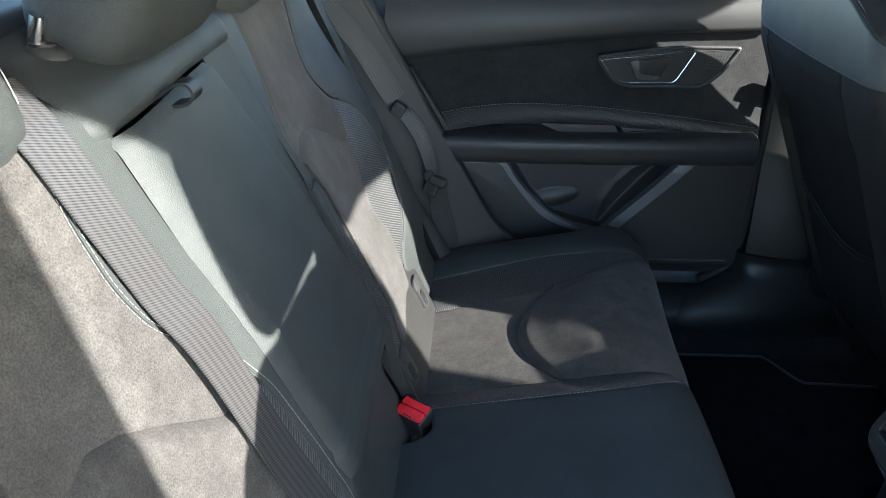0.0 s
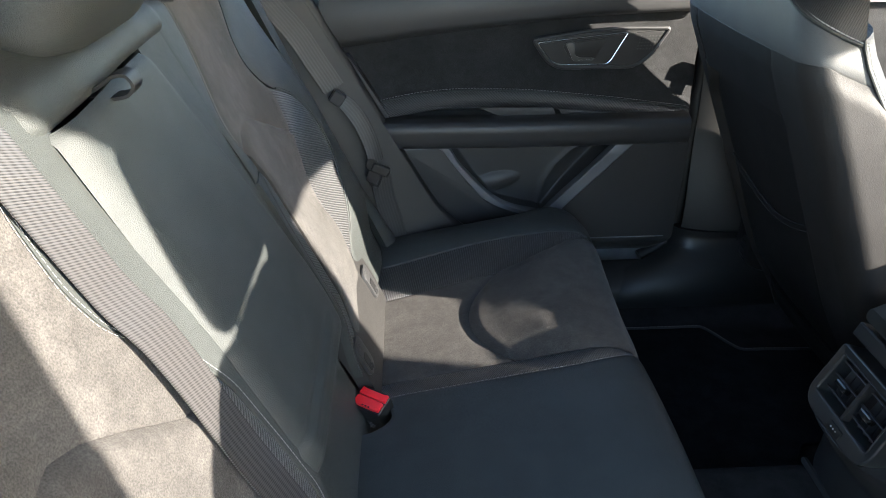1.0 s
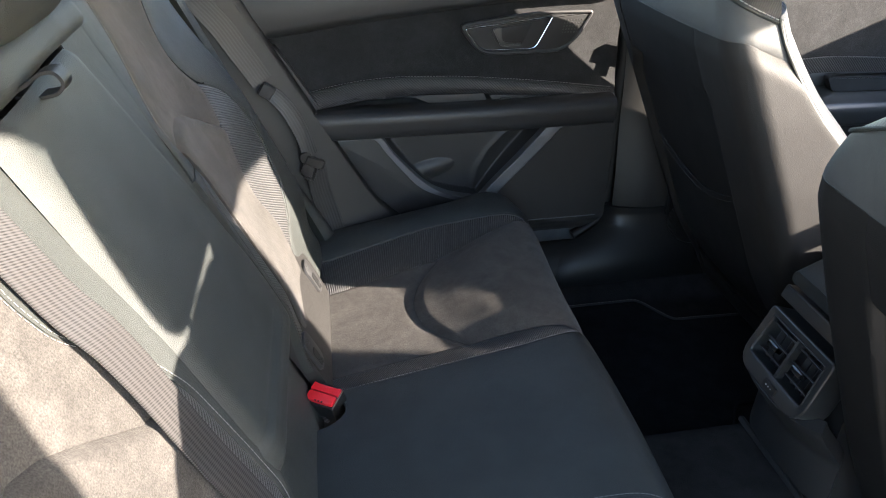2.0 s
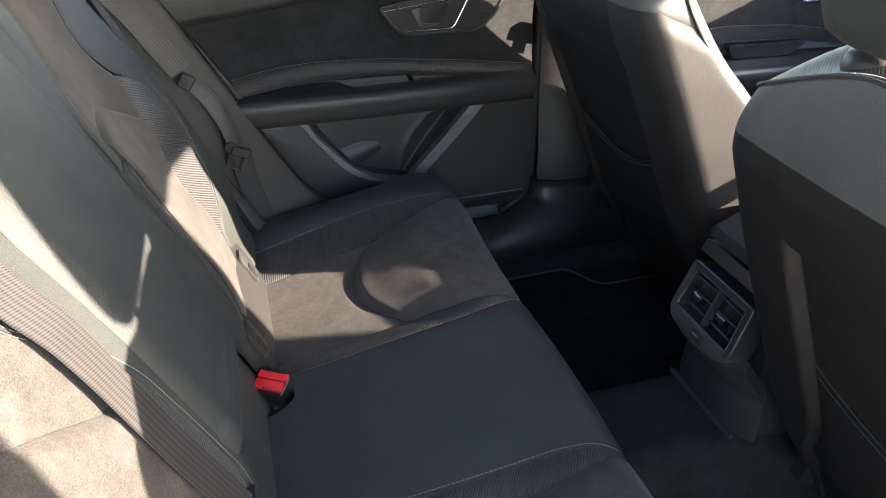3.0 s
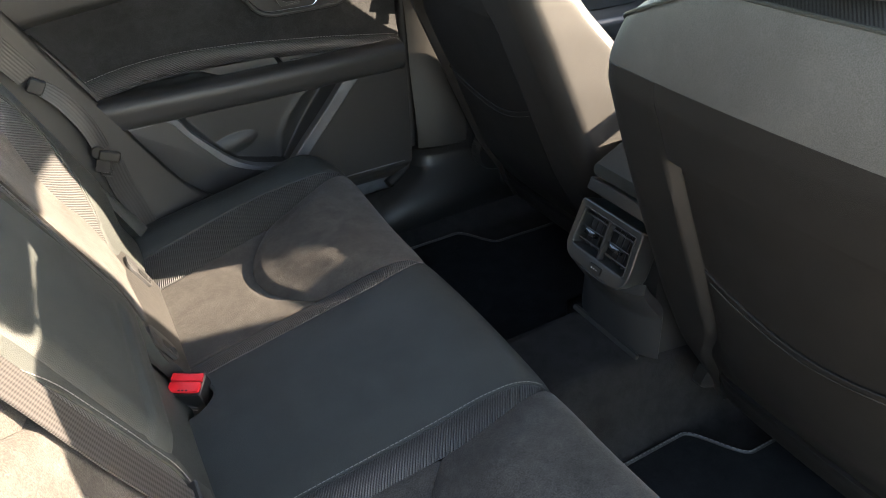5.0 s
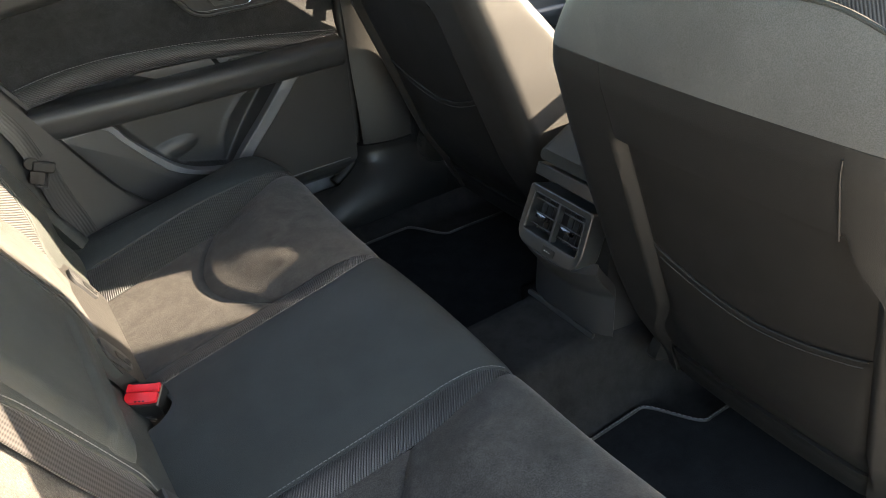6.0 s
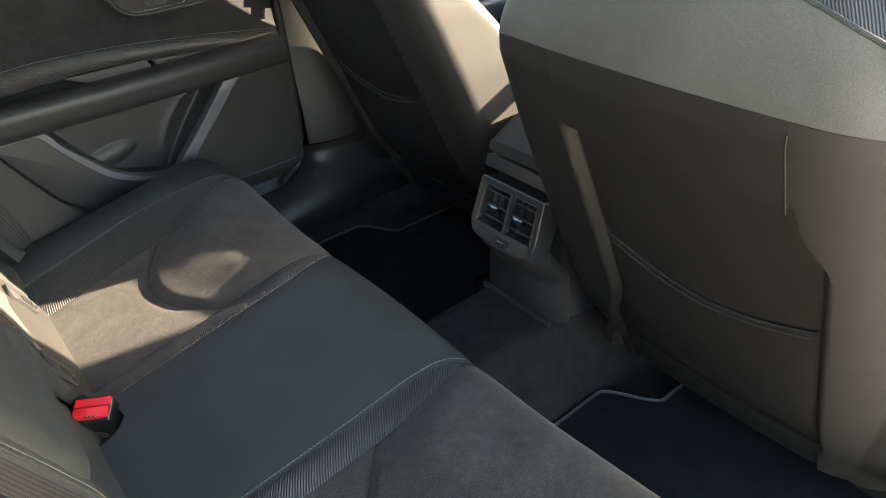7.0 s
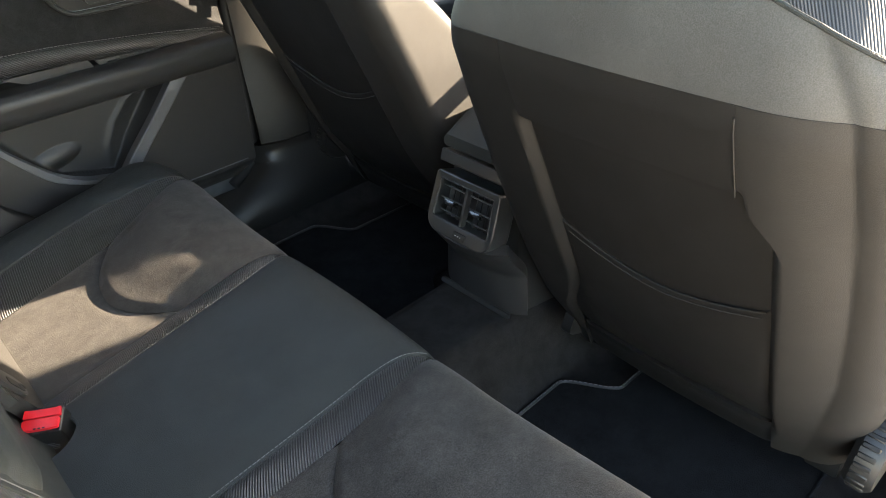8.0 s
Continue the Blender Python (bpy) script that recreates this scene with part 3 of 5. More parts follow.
# pull strap of the armrest
bm = bmesh.new()
c = armrest(Z_GAP - 0.006, -0.052, -0.004)
loop = [c + Vector((k[0] * 0.72, 0, k[1] * 0.85 - 0.002)) for k in ((-0.012, 0.002), (0.004, 0.009), (0.020, 0.018), (0.035, 0.019), (0.042, 0.009), (0.034, 0.000), (0.018, -0.003), (0.002, -0.003), (-0.012, -0.001))]
loop = spline(loop, 6)
ring = []
for i, p in enumerate(loop):
    d = (loop[min(i + 1, len(loop) - 1)] - loop[max(i - 1, 0)]).normalized()
    n = Vector((-d.z, 0, d.x)) * 0.0014
    w = Vector((0, 0.010, 0))
    ring.append([p - w - n, p + w - n, p + w + n, p - w + n])
loft(bm, ring)
part("pull_strap", bm, LEATHER_PANEL, rear_back, "leather pull loop")

# leather side pieces between the backrest and the doors
for sg in (-1, 1):
    piece = empty("seat_side_bolster", "black leather side piece between rear backrest and door", "car seat", "seat side pieces", at=(0, sg * 0.6, 0.5))

    def side_f(u, v):
        z = 0.30 + 0.64 * u
        x0 = 0.235 - BACK_TILT * z
        a = v * 2.0 - 0.55
        y = 0.548 + 0.062 * v
        x = x0 + 0.006 + 0.030 * math.cos(a * 1.2) - 0.075 * max(0.0, v - 0.55) + 0.03 * sstep(0.5, 0.32, z) * v
        return Vector((x, sg * y, z)), (v * 0.1, z)
    slab("cover", side_f, 50, 20, LEATHER, piece, -0.02 * sg, "black leather cover")

# ---- headrests ----
def headrest(name, w, h, d, at, tilt, label, post_gap, post_len, edged=False, group="", post_x=0.0):
    """A padded headrest on two chrome posts; at is the middle of its lower edge."""
    top = empty(name, label, "headrest", group, at=at)
    m = Matrix.Translation(at) @ pose(0, 0, 0, 0, tilt, 0)
    bm = bmesh.new()
    rings = []
    nz = 18
    for i in range(nz + 1):
        k = i / nz
        e = math.sin(math.pi * min(max(k, 0.0), 1.0)) ** 0.38 if 0 < k < 1 else 0.0
        hw = w / 2 * (0.90 + 0.10 * e) * (1 - 0.12 * k)
        hd = d / 2 * (0.58 + 0.42 * e)
        ring = []
        for j in range(48):
            a = 2 * math.pi * j / 48
            ca, sa = math.cos(a), math.sin(a)
            ring.append(m @ Vector((hd * math.copysign(abs(ca) ** 0.75, ca), hw * math.copysign(abs(sa) ** 0.45, sa), h * k)))
        rings.append(ring)
    loft(bm, rings)
    part("cushion", bm, LEATHER, top, "black leather cushion")
    for s in (-1, 1):
        bm = bmesh.new()
        tube(bm, [m @ Vector((post_x, s * post_gap / 2, 0.03)), m @ Vector((post_x, s * post_gap / 2, -post_len / 2)), m @ Vector((post_x, s * post_gap / 2, -post_len))], 0.0065, 20)
        part("post", bm, CHROME, top, "chrome post")
        # ring seam of the cover
    for s in (-1, 1) if edged else ():
        pts = []
        for i in range(3, nz - 2):
            k = i / nz
            e = math.sin(math.pi * k) ** 0.38
            hw = w / 2 * (0.90 + 0.10 * e) * (1 - 0.12 * k)
            hd = d / 2 * (0.58 + 0.42 * e)
            pts.append(m @ Vector((hd * 0.80, s * hw * 0.86, h * k)))
        piping("piping", pts, 0.0005, THREAD, top)
    return top


def collar(at, tilt, parent_name, r=0.026, group="headrest collars"):
    top = empty(parent_name, "round black plastic headrest post guide on the seat top", "post guide", group, at=at)
    m = Matrix.Translation(at) @ pose(0, 0, 0, 0, tilt, 0)
    bm = bmesh.new()
    lathe(bm, [(r * 0.3, -0.012), (r, -0.012), (r * 1.02, -0.002), (r * 0.96, 0.004), (r * 0.78, 0.009), (r * 0.45, 0.011), (0.0085, 0.0105), (0.0085, -0.004)], m, 40)
    part("flange", bm, TRIM, top)
    bm = bmesh.new()
    lathe(bm, [(0.0082, 0.002), (0.0105, 0.002), (0.0105, 0.013), (0.0082, 0.013)], m, 24)
    part("sleeve", bm, TRIM_DARK, top)
    return top


headrest("centre_headrest", 0.240, 0.15, 0.120, (-0.130, 0.016, 0.884), 22, "black leather headrest raised over the centre rear seat", 0.23, 0.05, group="rear headrests", post_x=-0.020)
for s in (-1, 1):
    collar((-0.141, 0.016 + s * 0.116, 0.8865), 6, "headrest_collar", 0.021)
for s in (-1, 1):
    headrest("outer_headrest", 0.29, 0.17, 0.11, (-0.124, s * 0.330, 0.846), -20, "black leather rear headrest with pale edge stitching", 0.14, 0.06, True, group="rear headrests")


# ---- lower trim between backrest and cushion, child seat anchor covers ----
def anchor_trim(sg):
    top = empty("seat_gap_trim", "grey plastic trim between cushion and backrest with child seat anchor slots", "seat trim", "seat gap trims", at=(0.09, sg * 0.28, 0.35))
    def f(u, v):
        y = 0.142 + (0.405 - 0.142) * v
        s = u
        x = 0.072 + 0.052 * s
        z = 0.425 - 0.112 * s + 0.010 * math.sin(math.pi * s)
        return Vector((x, sg * y, z)), (y, s * 0.12)
    slab("panel", f, 16, 24, LEATHER_BACK, top, 0.02 * sg * 1.0, "grey leather-grained panel")
    for yc in (0.168, 0.365):
        m = Matrix.Translation((0.1, sg * yc, 0.378)) @ pose(0, 0, 0, 0, 66, 0)
        bm = bmesh.new()
        prism(bm, rounded([(-0.028, -0.019), (0.030, -0.019), (0.030, 0.019), (-0.028, 0.019)], 0.014), m @ Matrix.Translation((0, 0, -0.002)), 0.005, 0.0016)
        cover = part("anchor_cover", bm, TRIM, top, "plastic child seat anchor cover")
        bm = bmesh.new()
        prism(bm, rounded([(-0.002, -0.012), (0.024, -0.012), (0.024, 0.004), (-0.002, 0.004)], 0.003), m @ Matrix.Translation((0, 0, 0.0015)), 0.0025)
        part("slot", bm, VOID, cover, "dark anchor slot")
        bm = bmesh.new()
        tube(bm, [m @ Vector((0.02 + 0.005 * math.cos(a), -0.004 + 0.006 * math.sin(a), 0.0042)) for a in [k * 0.5 for k in range(10)]], 0.0011, 6)
        part("anchor_loop", bm, TRIM_GREY, cover, "metal anchor loop")
        bm = bmesh.new()
        tube(bm, [m @ Vector((-0.018 + 0.0045 * math.cos(a), -0.002 + 0.0045 * math.sin(a), 0.0031)) for a in [k * 0.52 for k in range(13)]], 0.0005, 5)
        part("embossed_mark", bm, TRIM_GREY, cover)


for sg in (-1, 1):
    anchor_trim(sg)


# ---- belt buckles ----
def buckle(m, lab):
    top = empty("belt_buckle", lab, "belt buckle", "rear belt buckles", at=m.translation)
    bm = bmesh.new()
    box(bm, (0.034, 0.046, 0.085), m @ Matrix.Translation((0, 0, -0.0425)), 0.004, 3)
    body = part("housing", bm, TRIM_DARK, top, "black plastic housing")
    # tongue slot face and the press button
    bm = bmesh.new()
    prism(bm, rounded([(-0.0145, -0.021), (-0.0130, -0.015), (-0.0130, 0.015), (-0.0145, 0.021), (-0.0025, 0.0215), (-0.0025, -0.0215)], 0.0012), m @ Matrix.Translation((0.0, 0, -0.010)), 0.014, 0.001)
    part("guide", bm, RED, top, "red tongue guide")
    bm = bmesh.new()
    prism(bm, rounded([(0.0002, -0.0212), (0.0135, -0.0205), (0.0145, -0.010), (0.0145, 0.010), (0.0135, 0.0205), (0.0002, 0.0212)], 0.002), m @ Matrix.Translation((0, 0, -0.010)), 0.0150, 0.0015)
    part("press_button", bm, RED, top, "red press button")
    bm = bmesh.new()
    box(bm, (0.0024, 0.034, 0.003), m @ Matrix.Translation((-0.0148, 0, 0.0015)), 0.0005, 1)
    part("slot", bm, VOID, top, "dark tongue slot")
    for i in range(3):
        bm = bmesh.new()
        box(bm, (0.002, 0.003, 0.0012), m @ Matrix.Translation((0.0132, -0.005 + 0.005 * i, 0.0050)), 0.0003, 1)
        part("rib", bm, VOID, top)
    for i, w in enumerate((0.010, 0.019, 0.017, 0.012)):
        bm = bmesh.new()
        box(bm, (0.0006, w, 0.0012), m @ Matrix.Translation((0.0174, 0, -0.030 - 0.0042 * i)))
        part("printed_line", bm, THREAD, body, "small unreadable print")
    return top


by = Vector((0.845, -0.535, 0.0))
bx0 = Vector((-0.535, -0.845, 0.0))
bz = (Vector((0, 0, 1)) * math.cos(radians(16)) + bx0 * math.sin(radians(16))).normalized()
BUCKLE = Matrix.Translation((0.112, 0.114, 0.340)) @ Matrix((by.cross(bz), by, bz)).transposed().to_4x4()
buckle(BUCKLE, "black seat belt buckle with red button in a leather pocket")


def buckle_pocket():
    top = empty("buckle_pocket", "black leather pocket around the belt buckle", "seat pocket", at=(0.11, 0.13, 0.32))
    edge = [cush(s_start + notch(y) - 0.0005, y, 0.0) for y in [0.0625 + 0.075 * k / 60 for k in range(61)]]
    piping("rim", edge, 0.0028, LEATHER, top, "rolled leather rim")
    bm = bmesh.new()
    lathe(bm, [(0.001, 0.0), (0.052, 0.0), (0.052, 0.006), (0.001, 0.006)], Matrix.Translation((0.108, 0.100, 0.258)) @ pose(0, 0, 0, 0, -8, 0), 32)
    part("opening", bm, VOID, top, "dark opening")


buckle_pocket()


# ---- belts ----
def belt(name, line, across, half, parent, thick=0.0012, label="", curl=0.0, mat=None):
    """Webbing along a line, with the direction across it at every point."""
    pts = line
    lens = [0.0]
    for a, b in zip(pts, pts[1:]):
        lens.append(lens[-1] + (b - a).length)
    n = len(pts) - 1

    def f(u, v):
        i = min(n - 1, int(u * n))
        k = u * n - i
        p = pts[i].lerp(pts[i + 1], k)
        c = across(u).normalized()
        d = (pts[i + 1] - pts[i]).normalized()
        up = c.cross(d).normalized()
        w = (v - 0.5) * 2
        return p + c * half * w + up * (curl * (w * w - 0.3)), (half * w, lens[i] + (lens[i + 1] - lens[i]) * k)
    return slab(name, f, n * 2, 20, mat or WEB, parent, thick, label)


near_belt = empty("centre_seat_belt", "grey woven centre seat belt lying down the rear backrest", "seat belt", at=(0, -0.2, 0.6))
belt_pts = []
for k in range(41):
    z = 0.885 - 0.56 * k / 40
    yc = soft_table([(0.33, -0.196), (0.47, -0.200), (0.56, -0.203), (0.65, -0.197), (0.71, -0.199), (0.80, -0.203), (0.90, -0.206)], z)
    q = back(max(z, 0.36), yc)
    q = Vector((0.242 - BACK_TILT * z - 1.9 * max(0.0, z - 0.845) ** 1.6, yc + 0.0012, z)) + BACK_N * (0.0262 + 0.006 * sstep(0.73, 0.68, z))
    belt_pts.append(q)
belt("webbing", belt_pts, lambda u: Vector((0.004, 0.995, -0.02)), 0.0248, near_belt, 0.0013, "grey ribbed webbing")
bm = bmesh.new()
box(bm, (0.014, 0.030, 0.026), Matrix.Translation((0.088, -0.176, 0.445)) @ pose(0, 0, 0, 0, -22, 0), 0.005, 3)
part("belt_clip", bm, TRIM_DARK, near_belt, "black belt end clip")

# ---- far rear door ----
def strip_line(x, table):
    return soft_table(table, x, 0.03)


STITCH = [(0.06, 0.562), (0.123, 0.579), (0.195, 0.593), (0.283, 0.599), (0.414, 0.593), (0.578, 0.575), (0.76, 0.549)]
CARB_LOW = [(0.06, 0.535), (0.140, 0.551), (0.229, 0.564), (0.362, 0.567), (0.527, 0.554), (0.76, 0.526)]
ALC_TOP = [(0.0, 0.680), (0.063, 0.689), (0.193, 0.706), (0.350, 0.722), (0.502, 0.736), (0.683, 0.743), (0.76, 0.744)]
DOOR_Y = 0.700
door = empty("rear_door", "closed rear car door with grey suede panel and carbon strip", "car door", at=(0.4, 0.72, 0.2))


def door_front(z):
    """The front edge of the door panel."""
    return 0.740 - 0.045 * max(0.0, (0.275 - z) / 0.05) ** 2.5


def door_back(z):
    """The rear edge, along the wheel arch."""
    return lerp_table([(0.18, 0.37), (0.33, 0.255), (0.39, 0.215), (0.56, 0.122), (0.69, 0.048), (0.80, -0.012), (1.0, -0.10)], z)


def upper_f(u, v):
    x0, x1 = door_back(0.74), 0.745
    x = x0 + (x1 - x0) * u
    zt = strip_line(x, ALC_TOP)
    z = zt + (0.835 - zt) * v
    y = DOOR_Y - 0.030 + 0.018 * v - 0.012 * math.sin(math.pi * min(1, v * 1.2)) + 0.03 * sstep(0.85, 1.0, v) + 0.012 * sstep(0.08, 0.0, v)
    return Vector((x, y, z)), (x, z)


slab("upper_trim", upper_f, 50, 24, TRIM, door, 0.02, "soft black upper door trim")


def inset_f(u, v):
    lo_x = 0.075
    x = lo_x + (0.736 - lo_x) * u
    z0, z1 = strip_line(x, STITCH), strip_line(x, ALC_TOP)
    x = x + (0.045 - 0.075) * v * (1 - u) ** 3 + 0.035 * (1 - v) * (1 - u) ** 3
    z = z0 + (z1 - z0) * v
    y = DOOR_Y + 0.004 + 0.010 * math.sin(math.pi * v) - 0.004 * sstep(0.1, 0.0, v)
    return Vector((x, y, z)), (x, z)


slab("suede_panel", inset_f, 60, 24, SUEDE_DOOR, door, 0.01, "dark grey suede door panel")


def carb_f(u, v):
    x = 0.085 + (0.733 - 0.085) * u
    z0, z1 = strip_line(x, CARB_LOW), strip_line(x, STITCH)
    z = z0 + (z1 - z0) * v
    y = DOOR_Y - 0.012 - 0.006 * math.sin(math.pi * v) + 0.012 * v
    return Vector((x + 0.012 * (1 - v) * (1 - u), y, z)), (x, z)


slab("carbon_strip", carb_f, 60, 10, CARBON_DOOR, door, 0.01, "ribbed carbon-look strip")
xs = [0.10 + 0.005 * k for k in range(127)]
for off in (0.003,):
    stitching("stitching", [Vector((x, DOOR_Y - 0.003, strip_line(x, STITCH) + off)) for x in xs], THREAD, door, 0.0044, 0.0018, 0.00075, label="pale stitching")
piping("piping", [Vector((x, DOOR_Y - 0.0035, strip_line(x, STITCH) - 0.001)) for x in xs], 0.0014, LEATHER, door)
# end cap of the strip and the slanted corner trim
bm = bmesh.new()
prism(bm, rounded([(0.043, 0.668), (0.064, 0.672), (0.140, 0.545), (0.112, 0.538)], 0.003), Matrix.Translation((0, DOOR_Y - 0.018, 0)) @ PLANE_Y, 0.03, 0.002)
part("corner_trim", bm, TRIM_GREY, door, "slanted grey corner trim")

# armrest ledge with grip and switch
ARM_PROFILE = [(0.715, 0.556), (0.700, 0.5475), (0.672, 0.551), (0.652, 0.549), (0.6445, 0.542), (0.6425, 0.532), (0.6455, 0.510), (0.652, 0.497), (0.668, 0.490), (0.715, 0.488)]
bm = bmesh.new()
rings = []
for k in range(41):
    x = 0.10 + (0.722 - 0.10) * k / 40
    bow = 0.006 * math.sin(math.pi * k / 40)
    rings.append([Vector((x + 0.045 * (0.56 - z) * (1 - k / 40) * 8, y - bow, z)) for y, z in rounded(ARM_PROFILE, 0.006, 3)])
loft(bm, rings)
part("armrest", bm, TRIM, door, "soft black armrest ledge")
bm = bmesh.new()
prism(bm, rounded([(0.31, 0.5660), (0.456, 0.5630), (0.466, 0.5440), (0.365, 0.5420)], [0.006, 0.003, 0.004, 0.006]), Matrix.Translation((0, 0.684, 0)) @ PLANE_Y, 0.012, 0.002)
part("pull_grip", bm, TRIM_GREY, door, "satin pull grip recess")
bm = bmesh.new()
prism(bm, rounded([(0.468, 0.5590), (0.590, 0.5510), (0.560, 0.5420), (0.478, 0.5430)], [0.002, 0.002, 0.003, 0.002]), Matrix.Translation((0, 0.685, 0)) @ PLANE_Y, 0.010, 0.0015)
plate = part("switch_plate", bm, TRIM, door, "window switch plate")
bm = bmesh.new()
box(bm, (0.024, 0.008, 0.007), Matrix.Translation((0.500, 0.684, 0.5480)), 0.002, 2)
part("window_switch", bm, TRIM_DARK, plate)
bm = bmesh.new()
box(bm, (0.006, 0.0015, 0.0022), Matrix.Translation((0.500, 0.6798, 0.5480)))
part("switch_mark", bm, BRIGHT, plate)

# inner handle: surround, recess, chrome bezel, lever
sur = rounded([(0.411, 0.692), (0.450, 0.638), (0.610, 0.638), (0.640, 0.660), (0.670, 0.710), (0.56, 0.712)], [0.01, 0.03, 0.02, 0.02, 0.008, 0.06])
bm = bmesh.new()
prism(bm, sur, Matrix.Translation((0, DOOR_Y - 0.006, 0)) @ PLANE_Y, 0.02, 0.004)
hd = part("handle_surround", bm, HANDLE_BLACK, door, "black handle surround with speaker mesh")
sur3 = [Vector((x, DOOR_Y - 0.006, z)) for x, z in sur]
bm = bmesh.new()
tube(bm, sur3 + [sur3[0]], 0.0036, 8, (0, 1, 0))
part("rim", bm, TRIM, hd, "rounded black rim")
bez = [(0.419, 0.687), (0.452, 0.6455), (0.558, 0.6445), (0.590, 0.704)]
bez3 = [Vector((x, DOOR_Y - 0.0085, z)) for x, z in rounded(bez, [0.006, 0.02, 0.012, 0.004], 6)]
bm = bmesh.new()
tube(bm, bez3 + [bez3[0]], 0.0014, 8, (0, 1, 0))
part("chrome_bezel", bm, CHROME, hd, "thin chrome bezel")
bm = bmesh.new()
prism(bm, rounded([(0.424, 0.6845), (0.4545, 0.648), (0.556, 0.647), (0.586, 0.700)], [0.006, 0.02, 0.012, 0.004]), Matrix.Translation((0, DOOR_Y - 0.0072, 0)) @ PLANE_Y, 0.002)
part("recess", bm, HANDLE_BLACK, hd)
# the bowl is not hollow: a flat black plate gives its dark inside
bm = bmesh.new()
prism(bm, rounded([(0.466, 0.684), (0.550, 0.695), (0.530, 0.652), (0.484, 0.652)], [0.01, 0.006, 0.012, 0.016]), Matrix.Translation((0, DOOR_Y - 0.0105, 0)) @ PLANE_Y, 0.004, 0.0018)
part("bowl", bm, VOID, hd, "flat black plate for the shade in the finger bowl")
bm = bmesh.new()
prism(bm, rounded([(0.472, 0.686), (0.489, 0.689), (0.490, 0.664), (0.500, 0.659), (0.530, 0.658), (0.525, 0.652), (0.489, 0.652)], 0.004), Matrix.Translation((0, DOOR_Y - 0.0135, 0)) @ PLANE_Y, 0.005, 0.0015)
part("lever", bm, SATIN, hd, "satin black lever")
bm = bmesh.new()
for i in range(7):
    for j in range(5):
        x, z = 0.612 + 0.0058 * i + 0.001 * j, 0.672 + 0.0058 * j
        if x < 0.655 - (0.70 - z) * 0.3:
            box(bm, (0.0026, 0.0012, 0.0026), Matrix.Translation((x, DOOR_Y - 0.0062, z)))
part("speaker_mesh", bm, TRIM_GREY, hd, "fine speaker mesh dots", False)

# lower panel: pocket bay framed by two slanted ribs
def lower_f(u, v):
    z = 0.225 + (0.495 - 0.225) * v
    x0, x1 = door_back(z) , door_front(z)
    x = x0 + (x1 - x0) * u
    left = lerp_table([(0.19, 0.60), (0.335, 0.43), (0.345, 0.385), (0.362, 0.328), (0.412, 0.279), (0.486, 0.231), (0.50, 0.222)], z)
    right = lerp_table([(0.19, 0.33), (0.336, 0.468), (0.455, 0.570), (0.50, 0.605)], z)
    bay = sstep(0.0, 0.022, x - left - 0.008) * sstep(0.0, 0.022, right - x)
    y = 0.682 + 0.036 * bay + 0.004 * sstep(0.5, 0.25, z) + 0.02 * sstep(0.262, 0.225, z)
    # deep round hollow behind the front rib
    rim = lerp_table([(0.30, 0.452), (0.338, 0.449), (0.39, 0.460), (0.428, 0.481), (0.462, 0.513), (0.479, 0.546), (0.50, 0.58)], z)
    y += 0.015 * bay * sstep(-0.004, 0.045, x - rim) - 0.004 * bay * math.exp(-((x - rim + 0.006) / 0.008) ** 2)
    # round speaker bulge at the back of the bay
    y -= 0.009 * bay * max(0.0, 1 - ((x - 0.350 - 0.9 * (z - 0.392)) / 0.050) ** 2 - ((z - 0.392) / 0.024) ** 2)
    return Vector((x, y, z)), (x, z)


slab("lower_panel", lower_f, 200, 130, TRIM, door, 0.012, "black lower door panel with map pocket")


def rib(edge_a, edge_b, y, label):
    """A raised flat band between two edges of the door panel, with soft sides."""
    a, b = spline([Vector((x, y, z)) for x, z in edge_a], 8), spline([Vector((x, y, z)) for x, z in edge_b], 8)
    bm = bmesh.new()
    back = Vector((0, 0.022, 0))
    soft = Vector((0, 0.002, 0))
    loft(bm, [[p + back, p + soft, p.lerp(q, 0.10), p.lerp(q, 0.90), q + soft, q + back] for p, q in zip(a, b)])
    part("pocket_rib", bm, RIB, door, label)


rib([(0.150, 0.484), (0.195, 0.485), (0.233, 0.485), (0.258, 0.453), (0.292, 0.408), (0.328, 0.369), (0.383, 0.342), (0.437, 0.328)],
    [(0.150, 0.491), (0.200, 0.492), (0.246, 0.490), (0.271, 0.453), (0.306, 0.412), (0.342, 0.376), (0.384, 0.352), (0.437, 0.338)], 0.672, "grey chamfer along the map pocket")
rib([(0.591, 0.490), (0.535, 0.428), (0.481, 0.372), (0.440, 0.325)], [(0.626, 0.490), (0.568, 0.428), (0.513, 0.371), (0.470, 0.325)], 0.672, "slanted grey rib beside the map pocket")
bm = bmesh.new()
prism(bm, rounded([(0.152, 0.488), (0.236, 0.487), (0.260, 0.455), (0.294, 0.410), (0.330, 0.371), (0.385, 0.344), (0.44, 0.330), (0.46, 0.25), (0.30, 0.25), (0.205, 0.40)], 0.006), Matrix.Translation((0, 0.674, 0)) @ PLANE_Y, 0.03, 0.002)
part("pocket_front", bm, TRIM, door, "lower pocket panel")
piping("seam", [Vector((0.47 + 0.01 * k, 0.6855, 0.266)) for k in range(26)], 0.0013, RIB, door)
bm = bmesh.new()
tube(bm, spline([Vector(p) for p in ((-0.09, 0.668, 0.92), (-0.018, 0.668, 0.80), (0.038, 0.668, 0.695), (0.109, 0.668, 0.56), (0.200, 0.668, 0.392), (0.242, 0.668, 0.335), (0.33, 0.668, 0.26), (0.45, 0.668, 0.19))], 10), 0.014, 10)
part("door_seal", bm, RUBBER, door, "black rubber door seal")
